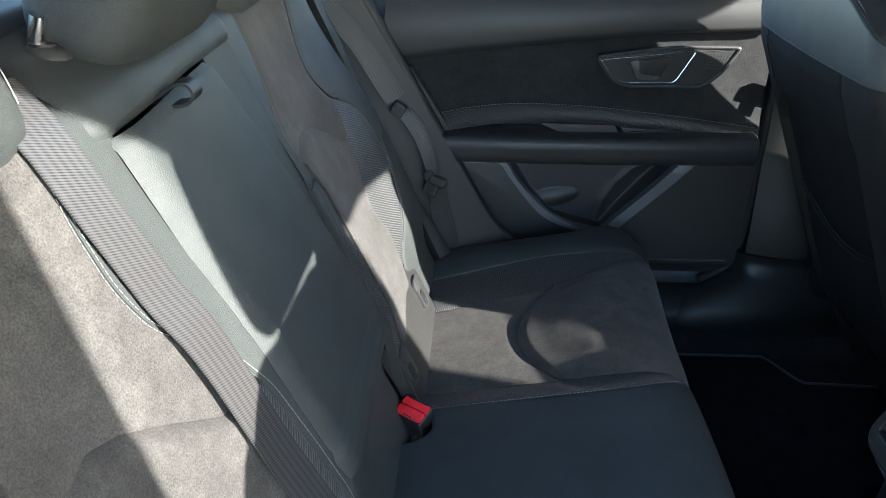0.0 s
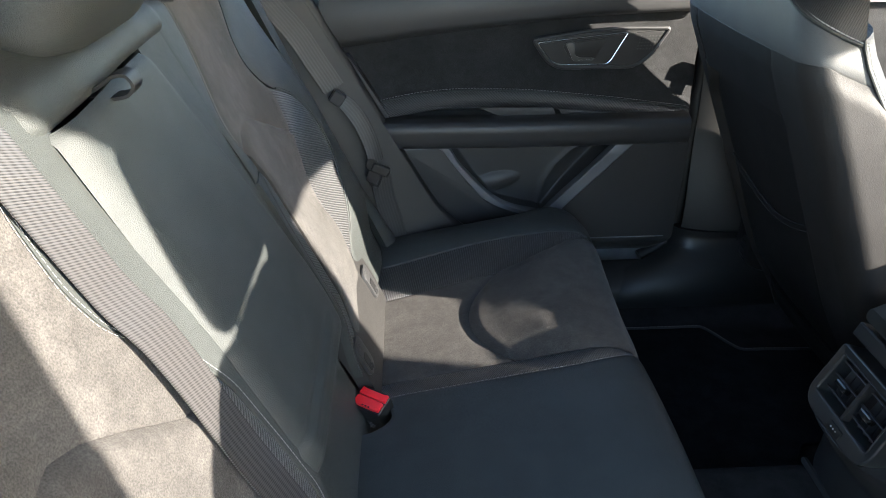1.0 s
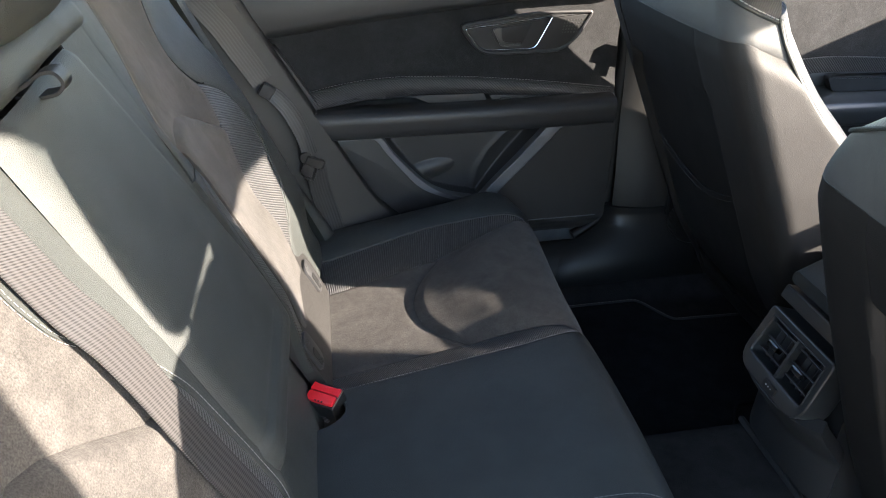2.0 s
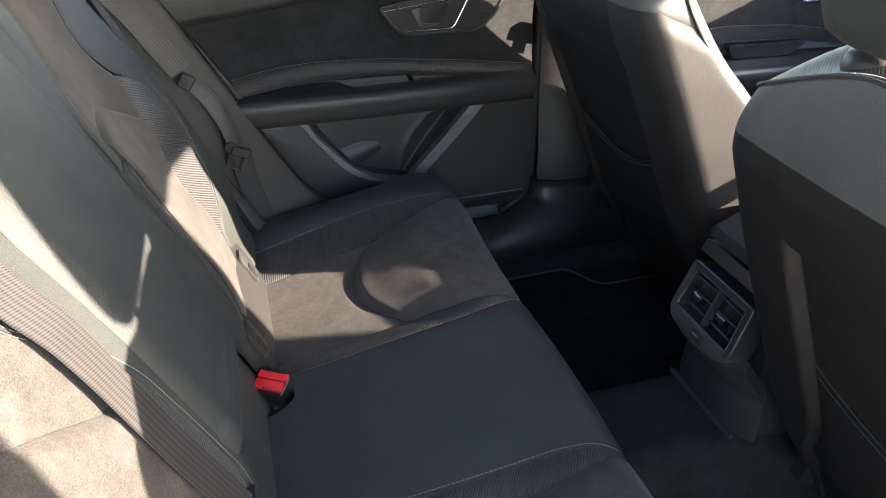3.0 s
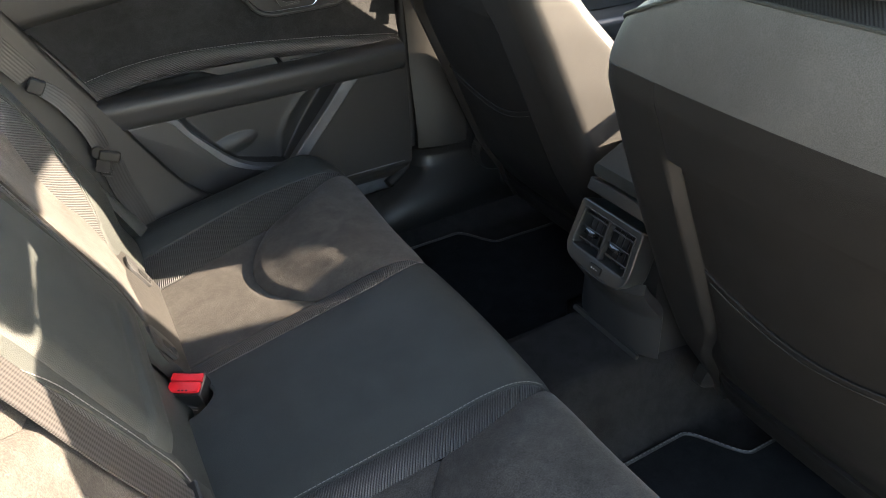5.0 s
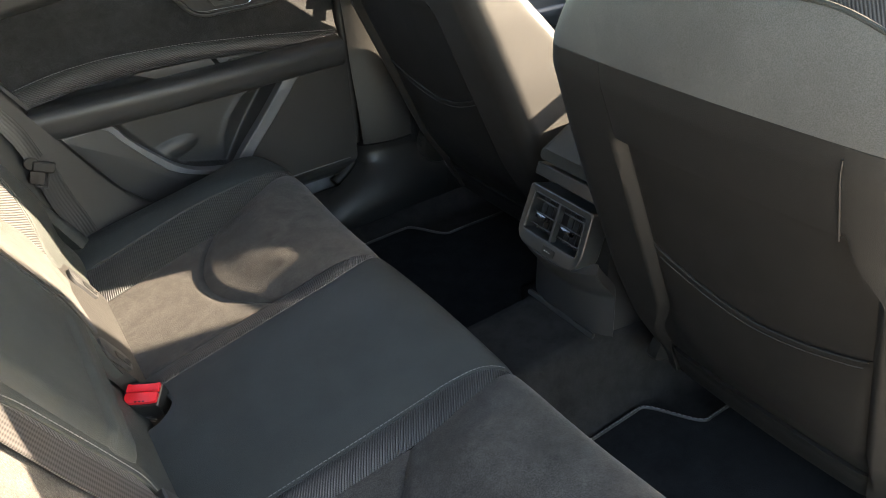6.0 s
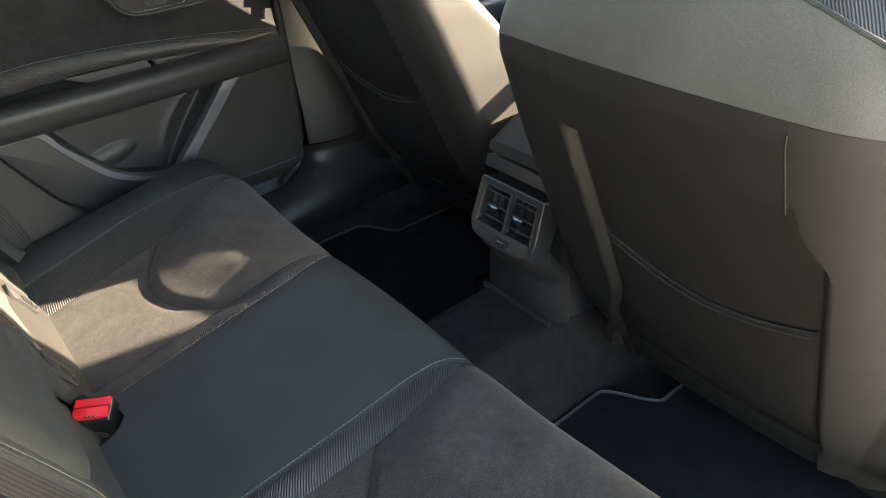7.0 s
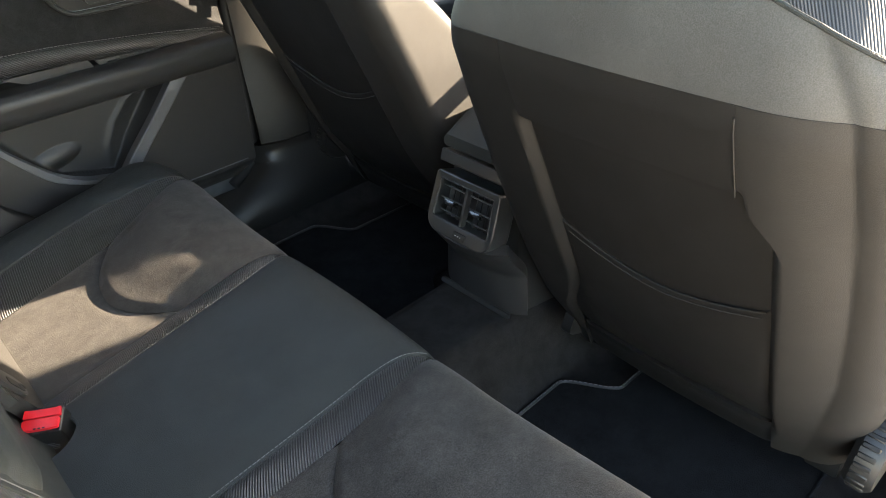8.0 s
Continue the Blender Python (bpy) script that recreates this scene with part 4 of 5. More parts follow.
# door shell, frame round the window
bm = bmesh.new()
prism(bm, [(0.35, 0.15), (0.75, 0.15), (0.75, 0.815), (-0.04, 0.815), (0.10, 0.55)], Matrix.Translation((0, 0.745, 0)) @ PLANE_Y, 0.07, 0.01)
part("door_shell", bm, PAINT, door, "painted outer door skin")
for pts in ([(0.755, 0.80), (0.72, 1.05), (0.70, 1.22)], [(-0.04, 0.81), (-0.14, 0.98), (-0.05, 1.14), (0.25, 1.22), (0.70, 1.24)]):
    bm = bmesh.new()
    tube(bm, spline([Vector((x, 0.735 - 0.10 * max(0, z - 0.80), z)) for x, z in pts], 8), 0.022, 8)
    part("window_frame", bm, TRIM_DARK, door)

# ---- B pillar trim, sill trim ----
pillar = empty("pillar_trim", "black plastic centre pillar trim behind the door", "pillar trim", "pillar trims", at=(0.83, 0.7, 0.2))


def pillar_f(u, v):
    z = 0.285 + (1.25 - 0.285) * u
    x = 0.772 + 0.165 * v - 0.05 * sstep(0.5, 1.2, z)
    y = 0.711 + 0.022 * (2 * v - 1) ** 2 - 0.018 * sstep(0.50, 0.30, z) - 0.10 * max(0.0, z - 0.80)
    return Vector((x, y, z)), (x, z)


slab("upper_cover", pillar_f, 40, 16, PILLAR, pillar, 0.03, "smooth black pillar cover")


def pillar_low(u, v):
    z = 0.13 + (0.283 - 0.13) * u
    x = 0.760 + 0.185 * v - 0.16 * (1 - v) * sstep(0.23, 0.13, z)
    y = 0.694 + 0.016 * (2 * v - 1) ** 2 - 0.050 * sstep(0.27, 0.15, z) + 0.02 * sstep(0.1, 0.0, v)
    return Vector((x, y, z)), (x, z)


slab("lower_cover", pillar_low, 24, 24, TRIM_DARK, pillar, 0.03, "black lower pillar cover")
bm = bmesh.new()
tube(bm, spline([Vector(p) for p in ((0.735, 0.728, 1.10), (0.757, 0.728, 0.80), (0.760, 0.726, 0.50), (0.757, 0.722, 0.30), (0.735, 0.715, 0.235), (0.68, 0.705, 0.205))], 8), 0.013, 10)
part("pillar_seal", bm, RUBBER, pillar, "black rubber seal beside the door")
sill = empty("sill_trim", "black plastic door sill trim beside the footwell", "sill trim", "sill trims", at=(0.7, 0.65, 0.1))
bm = bmesh.new()
rings = []
for k in range(33):
    x = 0.20 + 1.30 * k / 32
    lift = 0.09 * sstep(0.55, 0.25, x)
    rings.append([Vector((x, y, z + lift)) for y, z in rounded([(0.70, 0.205), (0.655, 0.185), (0.632, 0.16), (0.626, 0.08), (0.70, 0.06)], 0.012, 4)])
loft(bm, rings)
part("cover", bm, TRIM_DARK, sill)


# ---- far belt ----
far_belt = empty("outer_seat_belt", "grey outer rear seat belt with buckle tongue", "seat belt", at=(0.05, 0.6, 0.6))
b_line = spline([Vector(p) for p in ((-0.125, 0.598, 0.885), (-0.071, 0.600, 0.809), (-0.016, 0.600, 0.738), (0.013, 0.600, 0.688), (0.043, 0.600, 0.636))], 10)
belt("webbing", b_line, lambda u: Vector((0.80, 0.48, 0.36)), 0.0205, far_belt, 0.0016, "grey belt webbing", 0.0008, WEB_FAR)
b_line = spline([Vector(p) for p in ((0.048, 0.600, 0.620), (0.064, 0.598, 0.606), (0.083, 0.596, 0.580), (0.101, 0.593, 0.540), (0.112, 0.590, 0.495))], 10)
belt("webbing", b_line, lambda u: Vector((0.93 - 0.1 * u, 0.30 + 0.2 * u, 0.30)), 0.0150, far_belt, 0.0022, "folded belt webbing", 0.0016, WEB_FAR)
b_line = spline([Vector(p) for p in ((0.118, 0.590, 0.47), (0.124, 0.592, 0.42), (0.138, 0.594, 0.36), (0.150, 0.596, 0.29))], 8)
belt("webbing", b_line, lambda u: Vector((0.93, 0.35, 0.15)), 0.020, far_belt, 0.0014, "lower belt webbing", 0.0, WEB_FAR)
bm = bmesh.new()
box(bm, (0.024, 0.016, 0.024), Matrix.Translation((0.048, 0.596, 0.620)) @ pose(0, 0, 0, 0, 35, 0), 0.005, 3)
part("belt_guide", bm, TRIM, far_belt, "black belt guide")
bm = bmesh.new()
m = Matrix.Translation((0.118, 0.584, 0.484)) @ pose(0, 0, 0, 0, 24, 0) @ Matrix.Scale(0.84, 4)
box(bm, (0.042, 0.013, 0.022), m, 0.006, 3)
tongue = part("tongue_grip", bm, TRIM_DARK, far_belt, "black tongue grip")
bm = bmesh.new()
for q in ((0.026, 0.002, 0.026, -0.009, 0, -0.024), (0.003, 0.002, 0.032, -0.009, 0, -0.028), (0.003, 0.002, 0.032, 0.011, 0, -0.028), (0.022, 0.002, 0.004, 0.001, 0, -0.043)):
    box(bm, q[:3], m @ Matrix.Translation(q[3:]), 0.0004, 1)
part("metal_tongue", bm, STEEL, tongue, "steel belt tongue")
bm = bmesh.new()
lathe(bm, [(0.001, -0.002), (0.012, -0.002), (0.014, 0.0), (0.012, 0.002), (0.001, 0.002)], m @ Matrix.Translation((-0.022, 0.0, 0.004)) @ pose(0, 0, 0, 90, 0, 0), 20)
part("stop_button", bm, TRIM_DARK, far_belt)


# ---- rear side trim behind the door opening ----
quarter = empty("quarter_trim", "black trim behind the rear door seal", "side trim", "quarter trims", at=(-0.1, 0.66, 0.5))


def quarter_f(u, v):
    z = 0.22 + (1.02 - 0.22) * u
    x1 = door_back(z) - 0.008
    x = x1 - 0.17 + 0.17 * v
    y = 0.612 + 0.040 * v ** 1.5
    return Vector((x, y, z)), (x, z)


slab("panel", quarter_f, 50, 14, RUBBER, quarter, 0.02, "black grained panel")


# ---- front belt hanging down the centre pillar ----
front_belt = empty("front_seat_belt", "black front seat belt hanging beside the centre pillar", "seat belt", at=(0.86, 0.66, 0.6))
b_line = spline([Vector(p) for p in ((0.80, 0.640, 1.12), (0.845, 0.655, 0.95), (0.882, 0.664, 0.70), (0.894, 0.668, 0.45), (0.900, 0.668, 0.22))], 8)
belt("webbing", b_line, lambda u: Vector((0.97, 0.22, 0.04)), 0.0235, front_belt, 0.0014, "black belt webbing", 0.0, WEB_FAR)
bm = bmesh.new()
box(bm, (0.050, 0.020, 0.060), Matrix.Translation((0.797, 0.648, 1.135)) @ pose(0, 0, 0, 0, 8, 0), 0.006, 2)
part("belt_guide", bm, TRIM_DARK, front_belt, "black plastic belt guide")

m = Matrix.Translation((0.822, 0.662, 0.655)) @ pose(0, 0, 0, 0, 24, 8)
bm = bmesh.new()
box(bm, (0.075, 0.016, 0.030), m @ Matrix.Translation((0.0115, 0, 0)), 0.006, 3)
grip = part("tongue_grip", bm, TRIM_DARK, front_belt, "black belt tongue grip")
bm = bmesh.new()
box(bm, (0.024, 0.002, 0.034), m @ Matrix.Translation((-0.006, 0, -0.028)), 0.0005, 1)
part("metal_tongue", bm, METAL, grip, "steel belt tongue")

# ---- front seats ----
def sports_seat(cy, dx, inner, dz=0.0, roll=0.035, outer=1.0):
    """A sports front seat seen from behind; inner is the side towards the tunnel (+1 or -1)."""
    seat = empty("sports_seat", "black leather sports front seat with stitched map pocket", "car seat", "front seats", at=(0.9 + dx, cy, 0.12))

    def xr(z):
        """The rear face: straight below the shoulder seam, rolling forwards above it."""
        base = 0.563 + 0.44 * (0.757 - z) + dx
        if z > 0.757:
            base = 0.563 + dx - 0.13 * (z - 0.757) + 1.5 * (z - 0.757) ** 2
        return base + 0.02 * sstep(0.33, 0.20, z)

    def half(z):
        return soft_table([(0.15, 0.214), (0.25, 0.231), (0.40, 0.248), (0.56, 0.246), (0.66, 0.240), (0.757, 0.230), (0.783, 0.218), (0.807, 0.206), (0.83, 0.192), (0.85, 0.178)], z, 0.008)

    def flare(z):
        return soft_table([(0.15, 0.0), (0.55, 0.006), (0.85, 0.0)], z, 0.02)

    def depth(z):
        return soft_table([(0.15, 0.06), (0.4, 0.105), (0.55, 0.095), (0.622, 0.070), (0.66, 0.047), (0.703, 0.033), (0.757, 0.022), (0.80, 0.018), (0.85, 0.018)], z, 0.02)

    def skin(z, a):
        """Round the seat: a from -1 (one front edge) over 0 (middle of the rear) to 1."""
        sg = 1 if a >= 0 else -1
        fl = flare(z)
        s = abs(a) * total(z)
        # the flank towards the tunnel turns sharply, the outer one in a wide roll
        h, r = (half(z) - 0.010, roll) if sg == inner else (half(z), 0.05)
        flat = h - r
        dp = total(z) - flat - r * 1.35
        bulge = -0.008 * (1 - min(1.0, s / flat) ** 2) if s < flat else 0.0
        lean = 0.0 if sg == inner else 4.5 * max(0.0, min(s, flat) - 0.12) ** 2
        if s <= flat:
            y, x = s, 0.0
        elif s <= flat + r * 1.35:
            k = (s - flat) / (r * 1.35) * 1.45
            y, x = flat + r * math.sin(k), r * (1 - math.cos(k))
        else:
            q = s - flat - r * 1.35
            k = 1.45
            y, x = flat + r * math.sin(k) + q * fl / dp, r * (1 - math.cos(k)) + q
        return Vector((xr(z) + x + bulge + lean, cy + sg * y * (1.0 if sg == inner else outer), z)), sg * s

    def total(z):
        return half(z) - 0.05 + 0.05 * 1.35 + depth(z)

    def skin_s(z, s, rise=0.0):
        t = total(z)
        p, q = skin(z, max(-1, min(1, s / t)))
        if rise:
            p2, _ = skin(z, max(-1, min(1, s / t + 0.02)))
            p3, _ = skin(z, max(-1, min(1, s / t - 0.02)))
            d = (p2 - p3).normalized()
            n = Vector((-d.y, d.x, 0.0))
            n = Vector((-abs(d.y), d.x * (1 if d.y > 0 else -1), -0.4 * abs(d.y))).normalized()
            p = p + n * rise
        return p, (q, z)

    # lower side skins and the band under the shoulder seam
    PAN, PTOP, PBOT = 0.133, 0.662, 0.235

    def patch(name, s0, s1, z0, z1, nu, nv, mat, label="", rise=None, thick=0.01, edge=0.003):
        def f(u, v):
            z = z0(0) + (z1(0) - z0(0)) * u
            s = s0(z) + (s1(z) - s0(z)) * v
            za, zb = z0(s), z1(s)
            z = za + (zb - za) * u
            s = s0(z) + (s1(z) - s0(z)) * v
            r = seam(abs(s - s0(z)), abs(s1(z) - s), edge) + seam(abs(z - za), abs(zb - z), edge)
            if rise:
                r += rise(z, s)
            return skin_s(z, s, r)
        return slab(name, f, nu, nv, mat, seat, thick, label)

    def z_seam(s):
        """The shoulder seam dips along the flanks."""
        return 0.757 - 0.55 * max(0.0, abs(s) - 0.225)

    pocket = lambda s: 0.462 + 0.040 * (min(1.0, abs(s) / PAN)) ** 1.7
    full = lambda sg: (lambda z: sg * total(z))
    def pan(sg):
        if sg == inner:
            return lambda z: sg * (PAN + 0.040 * sstep(0.40, 0.26, z))
        return lambda z: sg * (PAN - 0.028 * sstep(0.60, 0.66, z))
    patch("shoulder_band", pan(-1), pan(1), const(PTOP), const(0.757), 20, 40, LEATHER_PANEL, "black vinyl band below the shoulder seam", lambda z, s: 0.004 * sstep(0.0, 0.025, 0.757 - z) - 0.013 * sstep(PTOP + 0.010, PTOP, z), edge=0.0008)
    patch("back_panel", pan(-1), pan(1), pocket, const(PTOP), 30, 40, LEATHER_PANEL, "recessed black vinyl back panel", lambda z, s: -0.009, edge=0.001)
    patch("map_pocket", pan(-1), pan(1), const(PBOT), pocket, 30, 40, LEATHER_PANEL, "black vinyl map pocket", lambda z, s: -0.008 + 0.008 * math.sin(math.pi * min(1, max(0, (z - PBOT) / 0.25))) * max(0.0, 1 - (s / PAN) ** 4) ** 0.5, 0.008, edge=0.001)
    for sg in (-1, 1):
        a, b = (pan(1), full(1)) if sg > 0 else (full(-1), pan(-1))
        # near inner flank is darkened by colour; the sunlit far flank stays lighter
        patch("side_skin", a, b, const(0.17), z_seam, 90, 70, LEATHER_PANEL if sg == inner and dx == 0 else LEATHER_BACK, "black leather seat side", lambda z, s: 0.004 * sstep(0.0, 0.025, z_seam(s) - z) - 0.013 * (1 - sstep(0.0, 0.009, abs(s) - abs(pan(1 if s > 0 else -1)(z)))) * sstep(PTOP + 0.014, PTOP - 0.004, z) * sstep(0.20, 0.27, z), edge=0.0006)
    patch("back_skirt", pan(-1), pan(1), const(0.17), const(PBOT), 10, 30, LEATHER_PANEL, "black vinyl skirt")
    # shoulder roll above the seam
    top_z = lambda s: 0.8485 - 0.082 * sstep(0.06, 0.27, abs(s))
    # the pale tone of the roll is painted skylight
    patch("shoulder_roll", full(-1), full(1), z_seam, top_z, 36, 120, LEATHER_SKYLIT, "black leather shoulder roll", edge=0.0012)
    stitch_l = [skin_s(pocket(s), s, -0.0075)[0] for s in [(-PAN + 0.004) + k * 0.004 for k in range(int(2 * PAN / 0.004))]]
    piping("pocket_edge", stitch_l, 0.0010, LEATHER_BACK, seat, "rolled pocket edge")
    stitching("stitching", [skin_s(pocket(s) - 0.007, s, -0.0045)[0] for s in [(-PAN + 0.008) + k * 0.004 for k in range(int(2 * PAN / 0.004) - 3)]], THREAD_DARK, seat, r=0.0006)
    # carbon top and front face
    def crown(u, v):
        a = -1 + 2 * v
        zr = top_z(a * total(0.84))
        p, q = skin(zr, a)
        c = Vector((xr(0.845) + 0.095, cy + (p.y - cy) * 0.55, 0.855 + 0.022 * sstep(0.10, -0.02, (p.y - cy) * inner)))
        k = u
        z = zr + (c.z - zr) * math.sin(k * math.pi / 2) + 0.006 * math.sin(k * math.pi)
        q = Vector((p.x + (c.x - p.x) * k, p.y + (c.y - p.y) * k, z))
        return q, (q.y, q.x)
    slab("carbon_crown", crown, 16, 90, CARBON_TOP, seat, 0.01, "carbon-look seat top")
    rim = [skin(top_z((-0.99 + 1.98 * k / 160) * total(0.84)), -0.99 + 1.98 * k / 160)[0] for k in range(161)]
    stitching("stitching", [p + Vector((0.006, 0, 0.0014)) for p in rim], THREAD_PALE, seat, 0.0046, 0.0016, 0.0009, label="pale contrast stitching")
    piping("piping", [p + Vector((-0.001, 0, 0.0005)) for p in rim], 0.0019, LEATHER, seat)
    # seam lines
    piping("seam", [skin_s(z_seam(s), s, -0.0014)[0] for s in [-0.262 + 0.004 * k for k in range(132)]], 0.0006, LEATHER_PANEL, seat, "dark seam")
    for sg in (-1, 1):
        if sg != inner:
            piping("seam", [skin_s(z, sg * 0.105, 0.0008 + 0.004 * sstep(0.0, 0.025, 0.757 - z))[0] for z in [0.668 + 0.004 * k for k in range(21)]], 0.0009, LEATHER_PANEL, seat)
        piping("seam", [skin_s(z, pan(sg)(z), -0.0105)[0] for z in [0.25 + 0.005 * k for k in range(80)]], 0.0013, VOID, seat)
    # front side bolsters with a carbon strip along the front edge
    for sg in (-1, 1):
        def bol(u, v, sg=sg):
            z = 0.30 + (0.785 - 0.30) * u
            p, q = skin(z, sg * 0.999)
            n = Vector((0.030 * math.sin(v * 2.2), -sg * 0.055 * v * (1 + 0.3 * v), 0.012 * v))
            return p + n, (v * 0.06, z)
        slab("front_strip", bol, 50, 10, CARBON_TOP, seat, 0.008 * sg, "carbon-look bolster strip")
        edge = [skin(0.30 + (0.785 - 0.30) * k / 100, sg * 0.999)[0] for k in range(101)]
        piping("piping", edge, 0.0022, LEATHER, seat)
        stitching("stitching", [p + Vector((0.006, -sg * 0.002, 0)) for p in edge], THREAD, seat, 0.0042, 0.0016, 0.0005, label="pale contrast stitching")
    # front face and cushion
    bm = bmesh.new()
    rings = []
    for k in range(13):
        z = 0.22 + (0.80 - 0.22) * k / 12
        x0 = xr(z) + 0.03
        h = half(z) - 0.02
        f0 = xr(z) + depth(z) * 0.9 + 0.04
        rings.append([Vector((x, y, z)) for x, y in rounded([(x0, cy - h), (f0 + 0.02, cy - h - 0.01), (f0 - 0.02, cy), (f0 + 0.02, cy + h + 0.01), (x0, cy + h)], 0.02, 3)])
    loft(bm, rings)
    part("front_cover", bm, LEATHER, seat, "black leather seat front")
    bm = bmesh.new()
    rings = []
    for k in range(11):
        x = 0.90 + dx + 0.42 * k / 10
        h = 0.24 - 0.03 * (k / 10) ** 2
        t = 0.305 + 0.07 * k / 10 - 0.05 * max(0, (k - 8) / 2) ** 2
        rings.append([Vector((x, cy + y, z)) for y, z in rounded([(-h, 0.19), (-h - 0.01, t + 0.02), (-h + 0.07, t), (h - 0.07, t), (h + 0.01, t + 0.02), (h, 0.19)], 0.025, 4)])
    loft(bm, rings)
    part("seat_cushion", bm, LEATHER, seat, "black leather seat cushion")
    # deep outer bolster in front of the backrest
    bm = bmesh.new()
    rings = []
    for k in range(21):
        z = 0.34 + (0.782 - 0.34) * k / 20
        reach = soft_table([(0.34, 0.90), (0.50, 0.90), (0.606, 0.880), (0.68, 0.828), (0.715, 0.808), (0.735, 0.788), (0.76, 0.743), (0.782, 0.668)], z, 0.006) + dx
        x0 = xr(z) + 0.05
        w0, w1 = cy - inner * (half(z) - 0.075), cy - inner * (half(z) + 0.004)
        rings.append([Vector((x, y, z)) for x, y in rounded([(x0, w0), (reach, w0 * 0.35 + w1 * 0.65), (reach, w1), (x0, w1)], 0.014, 4)])
    loft(bm, rings)
    part("outer_bolster", bm, LEATHER, seat, "deep black leather side bolster")
    # lower frame, hinge cover, rails
    for sg in (inner,):
        bm = bmesh.new()
        m = Matrix.Translation((0.826 + dx, cy + sg * 0.186, 0.226)) @ pose(0, 0, 0, 0, 28, 0)
        prism(bm, rounded([(-0.04, -0.05), (0.11, -0.045), (0.06, 0.02), (0.0, 0.045), (-0.045, 0.02)], 0.02), m @ Matrix.Diagonal((0.62, 1, 0.62, 1)) @ PLANE_Y, sg * 0.018, 0.003)
        part("hinge_cover", bm, TRIM_DARK, seat, "black hinge cover")
    for sg in (-1, 1):
        bm = bmesh.new()
        box(bm, (0.50, 0.045, 0.030), Matrix.Translation((1.14 + dx, cy + sg * 0.19, 0.135)), 0.004, 2)
        part("seat_rail", bm, VOID, seat, "black steel rail")
    bm = bmesh.new()
    box(bm, (0.45, 0.36, 0.06), Matrix.Translation((1.14 + dx, cy, 0.18)), 0.01, 2)
    part("under_frame", bm, VOID, seat)
    bm = bmesh.new()
    m = Matrix.Translation((0.842 + dx, cy - inner * 0.244, 0.250)) @ Matrix.Scale(0.88, 4) @ pose(0, 0, 0, 90, 0, 0)
    lathe(bm, [(0.002, -0.02), (0.052, -0.02), (0.060, -0.012), (0.060, 0.012), (0.054, 0.020), (0.030, 0.022), (0.002, 0.022)], m, 48)
    knob = part("recline_knob", bm, TRIM_DARK, seat, "black ribbed recliner wheel")
    for k in range(24):
        a = 2 * math.pi * k / 24
        bm = bmesh.new()
        box(bm, (0.004, 0.008, 0.024), m @ Matrix.Translation((0.060 * math.cos(a), 0.060 * math.sin(a), 0.0)) @ pose(0, 0, 0, 0, 0, math.degrees(a)), 0.0015, 1)
        part("rib", bm, TRIM_DARK, knob)
    seat.location.z += dz
    return seat


NEAR_CY, FAR_CY, FAR_DX, FAR_DZ = -0.348, 0.352, 0.065, 0.035
sports_seat(NEAR_CY, 0.0, 1)
sports_seat(FAR_CY, FAR_DX, -1, FAR_DZ, 0.036, 1.11)
for x, cy, z in ((0.582, -0.322, 0.871), (0.660, FAR_CY, 0.9135)):
    headrest("front_headrest", 0.215, 0.180, 0.10, (x, cy, z), -12, "black leather front headrest on chrome posts", 0.146, 0.07, group="front headrests")
    for s in (-1, 1):
        collar((x + 0.007, cy + s * 0.073, z - 0.0225), -8, "headrest_collar", 0.020)

# ---- centre console with rear vents ----
console = empty("centre_console", "black centre console end with two rear air vents", "console", at=(0.85, 0, 0.18))
FACE = Matrix.Translation((0.7225, -0.003, 0.405)) @ Matrix(((0, 0.330, -0.944, 0), (1, 0, 0, 0), (0, 0.944, 0.330, 0), (0, 0, 0, 1)))  # outline: y across, then up the face; depth towards the rear


def ring_at(x, w, zt, zb, r=0.022):
    return [Vector((x, -0.003 + y, z)) for y, z in rounded([(-w * 1.08, zb), (-w, zt), (w, zt), (w * 1.08, zb)], r, 5)]


bm = bmesh.new()
rings = []
for k in range(9):
    x = 0.766 + 0.67 * k / 8
    rings.append(ring_at(x, 0.068 + 0.02 * min(1, k / 3), 0.470 + 0.03 * min(1, k / 2), 0.16))
loft(bm, rings)
part("body", bm, TRIM, console, "grained black console body")
# rear face lower skirt
def skirt(u, v):
    z = 0.228 + (0.372 - 0.228) * u
    w = 0.074 + 0.006 * (1 - u)
    y = -w + 2 * w * v
    x = 0.757 - 0.046 * sstep(0.30, 0.385, z) + 0.024 * (abs(2 * v - 1)) ** 3 + 0.008 * sstep(0.23, 0.185, z) * -1
    return Vector((x, -0.003 + y, z)), (y, z)
slab("skirt", skirt, 24, 24, TRIM, console, 0.02 * -1, "black lower console panel")
bm = bmesh.new()
box(bm, (0.008, 0.156, 0.009), Matrix.Translation((0.738, -0.003, 0.233)) @ pose(0, 0, 0, 0, 20, 0), 0.004, 2)
part("foot_edge", bm, TRIM_GREY, console, "grey lower lip")
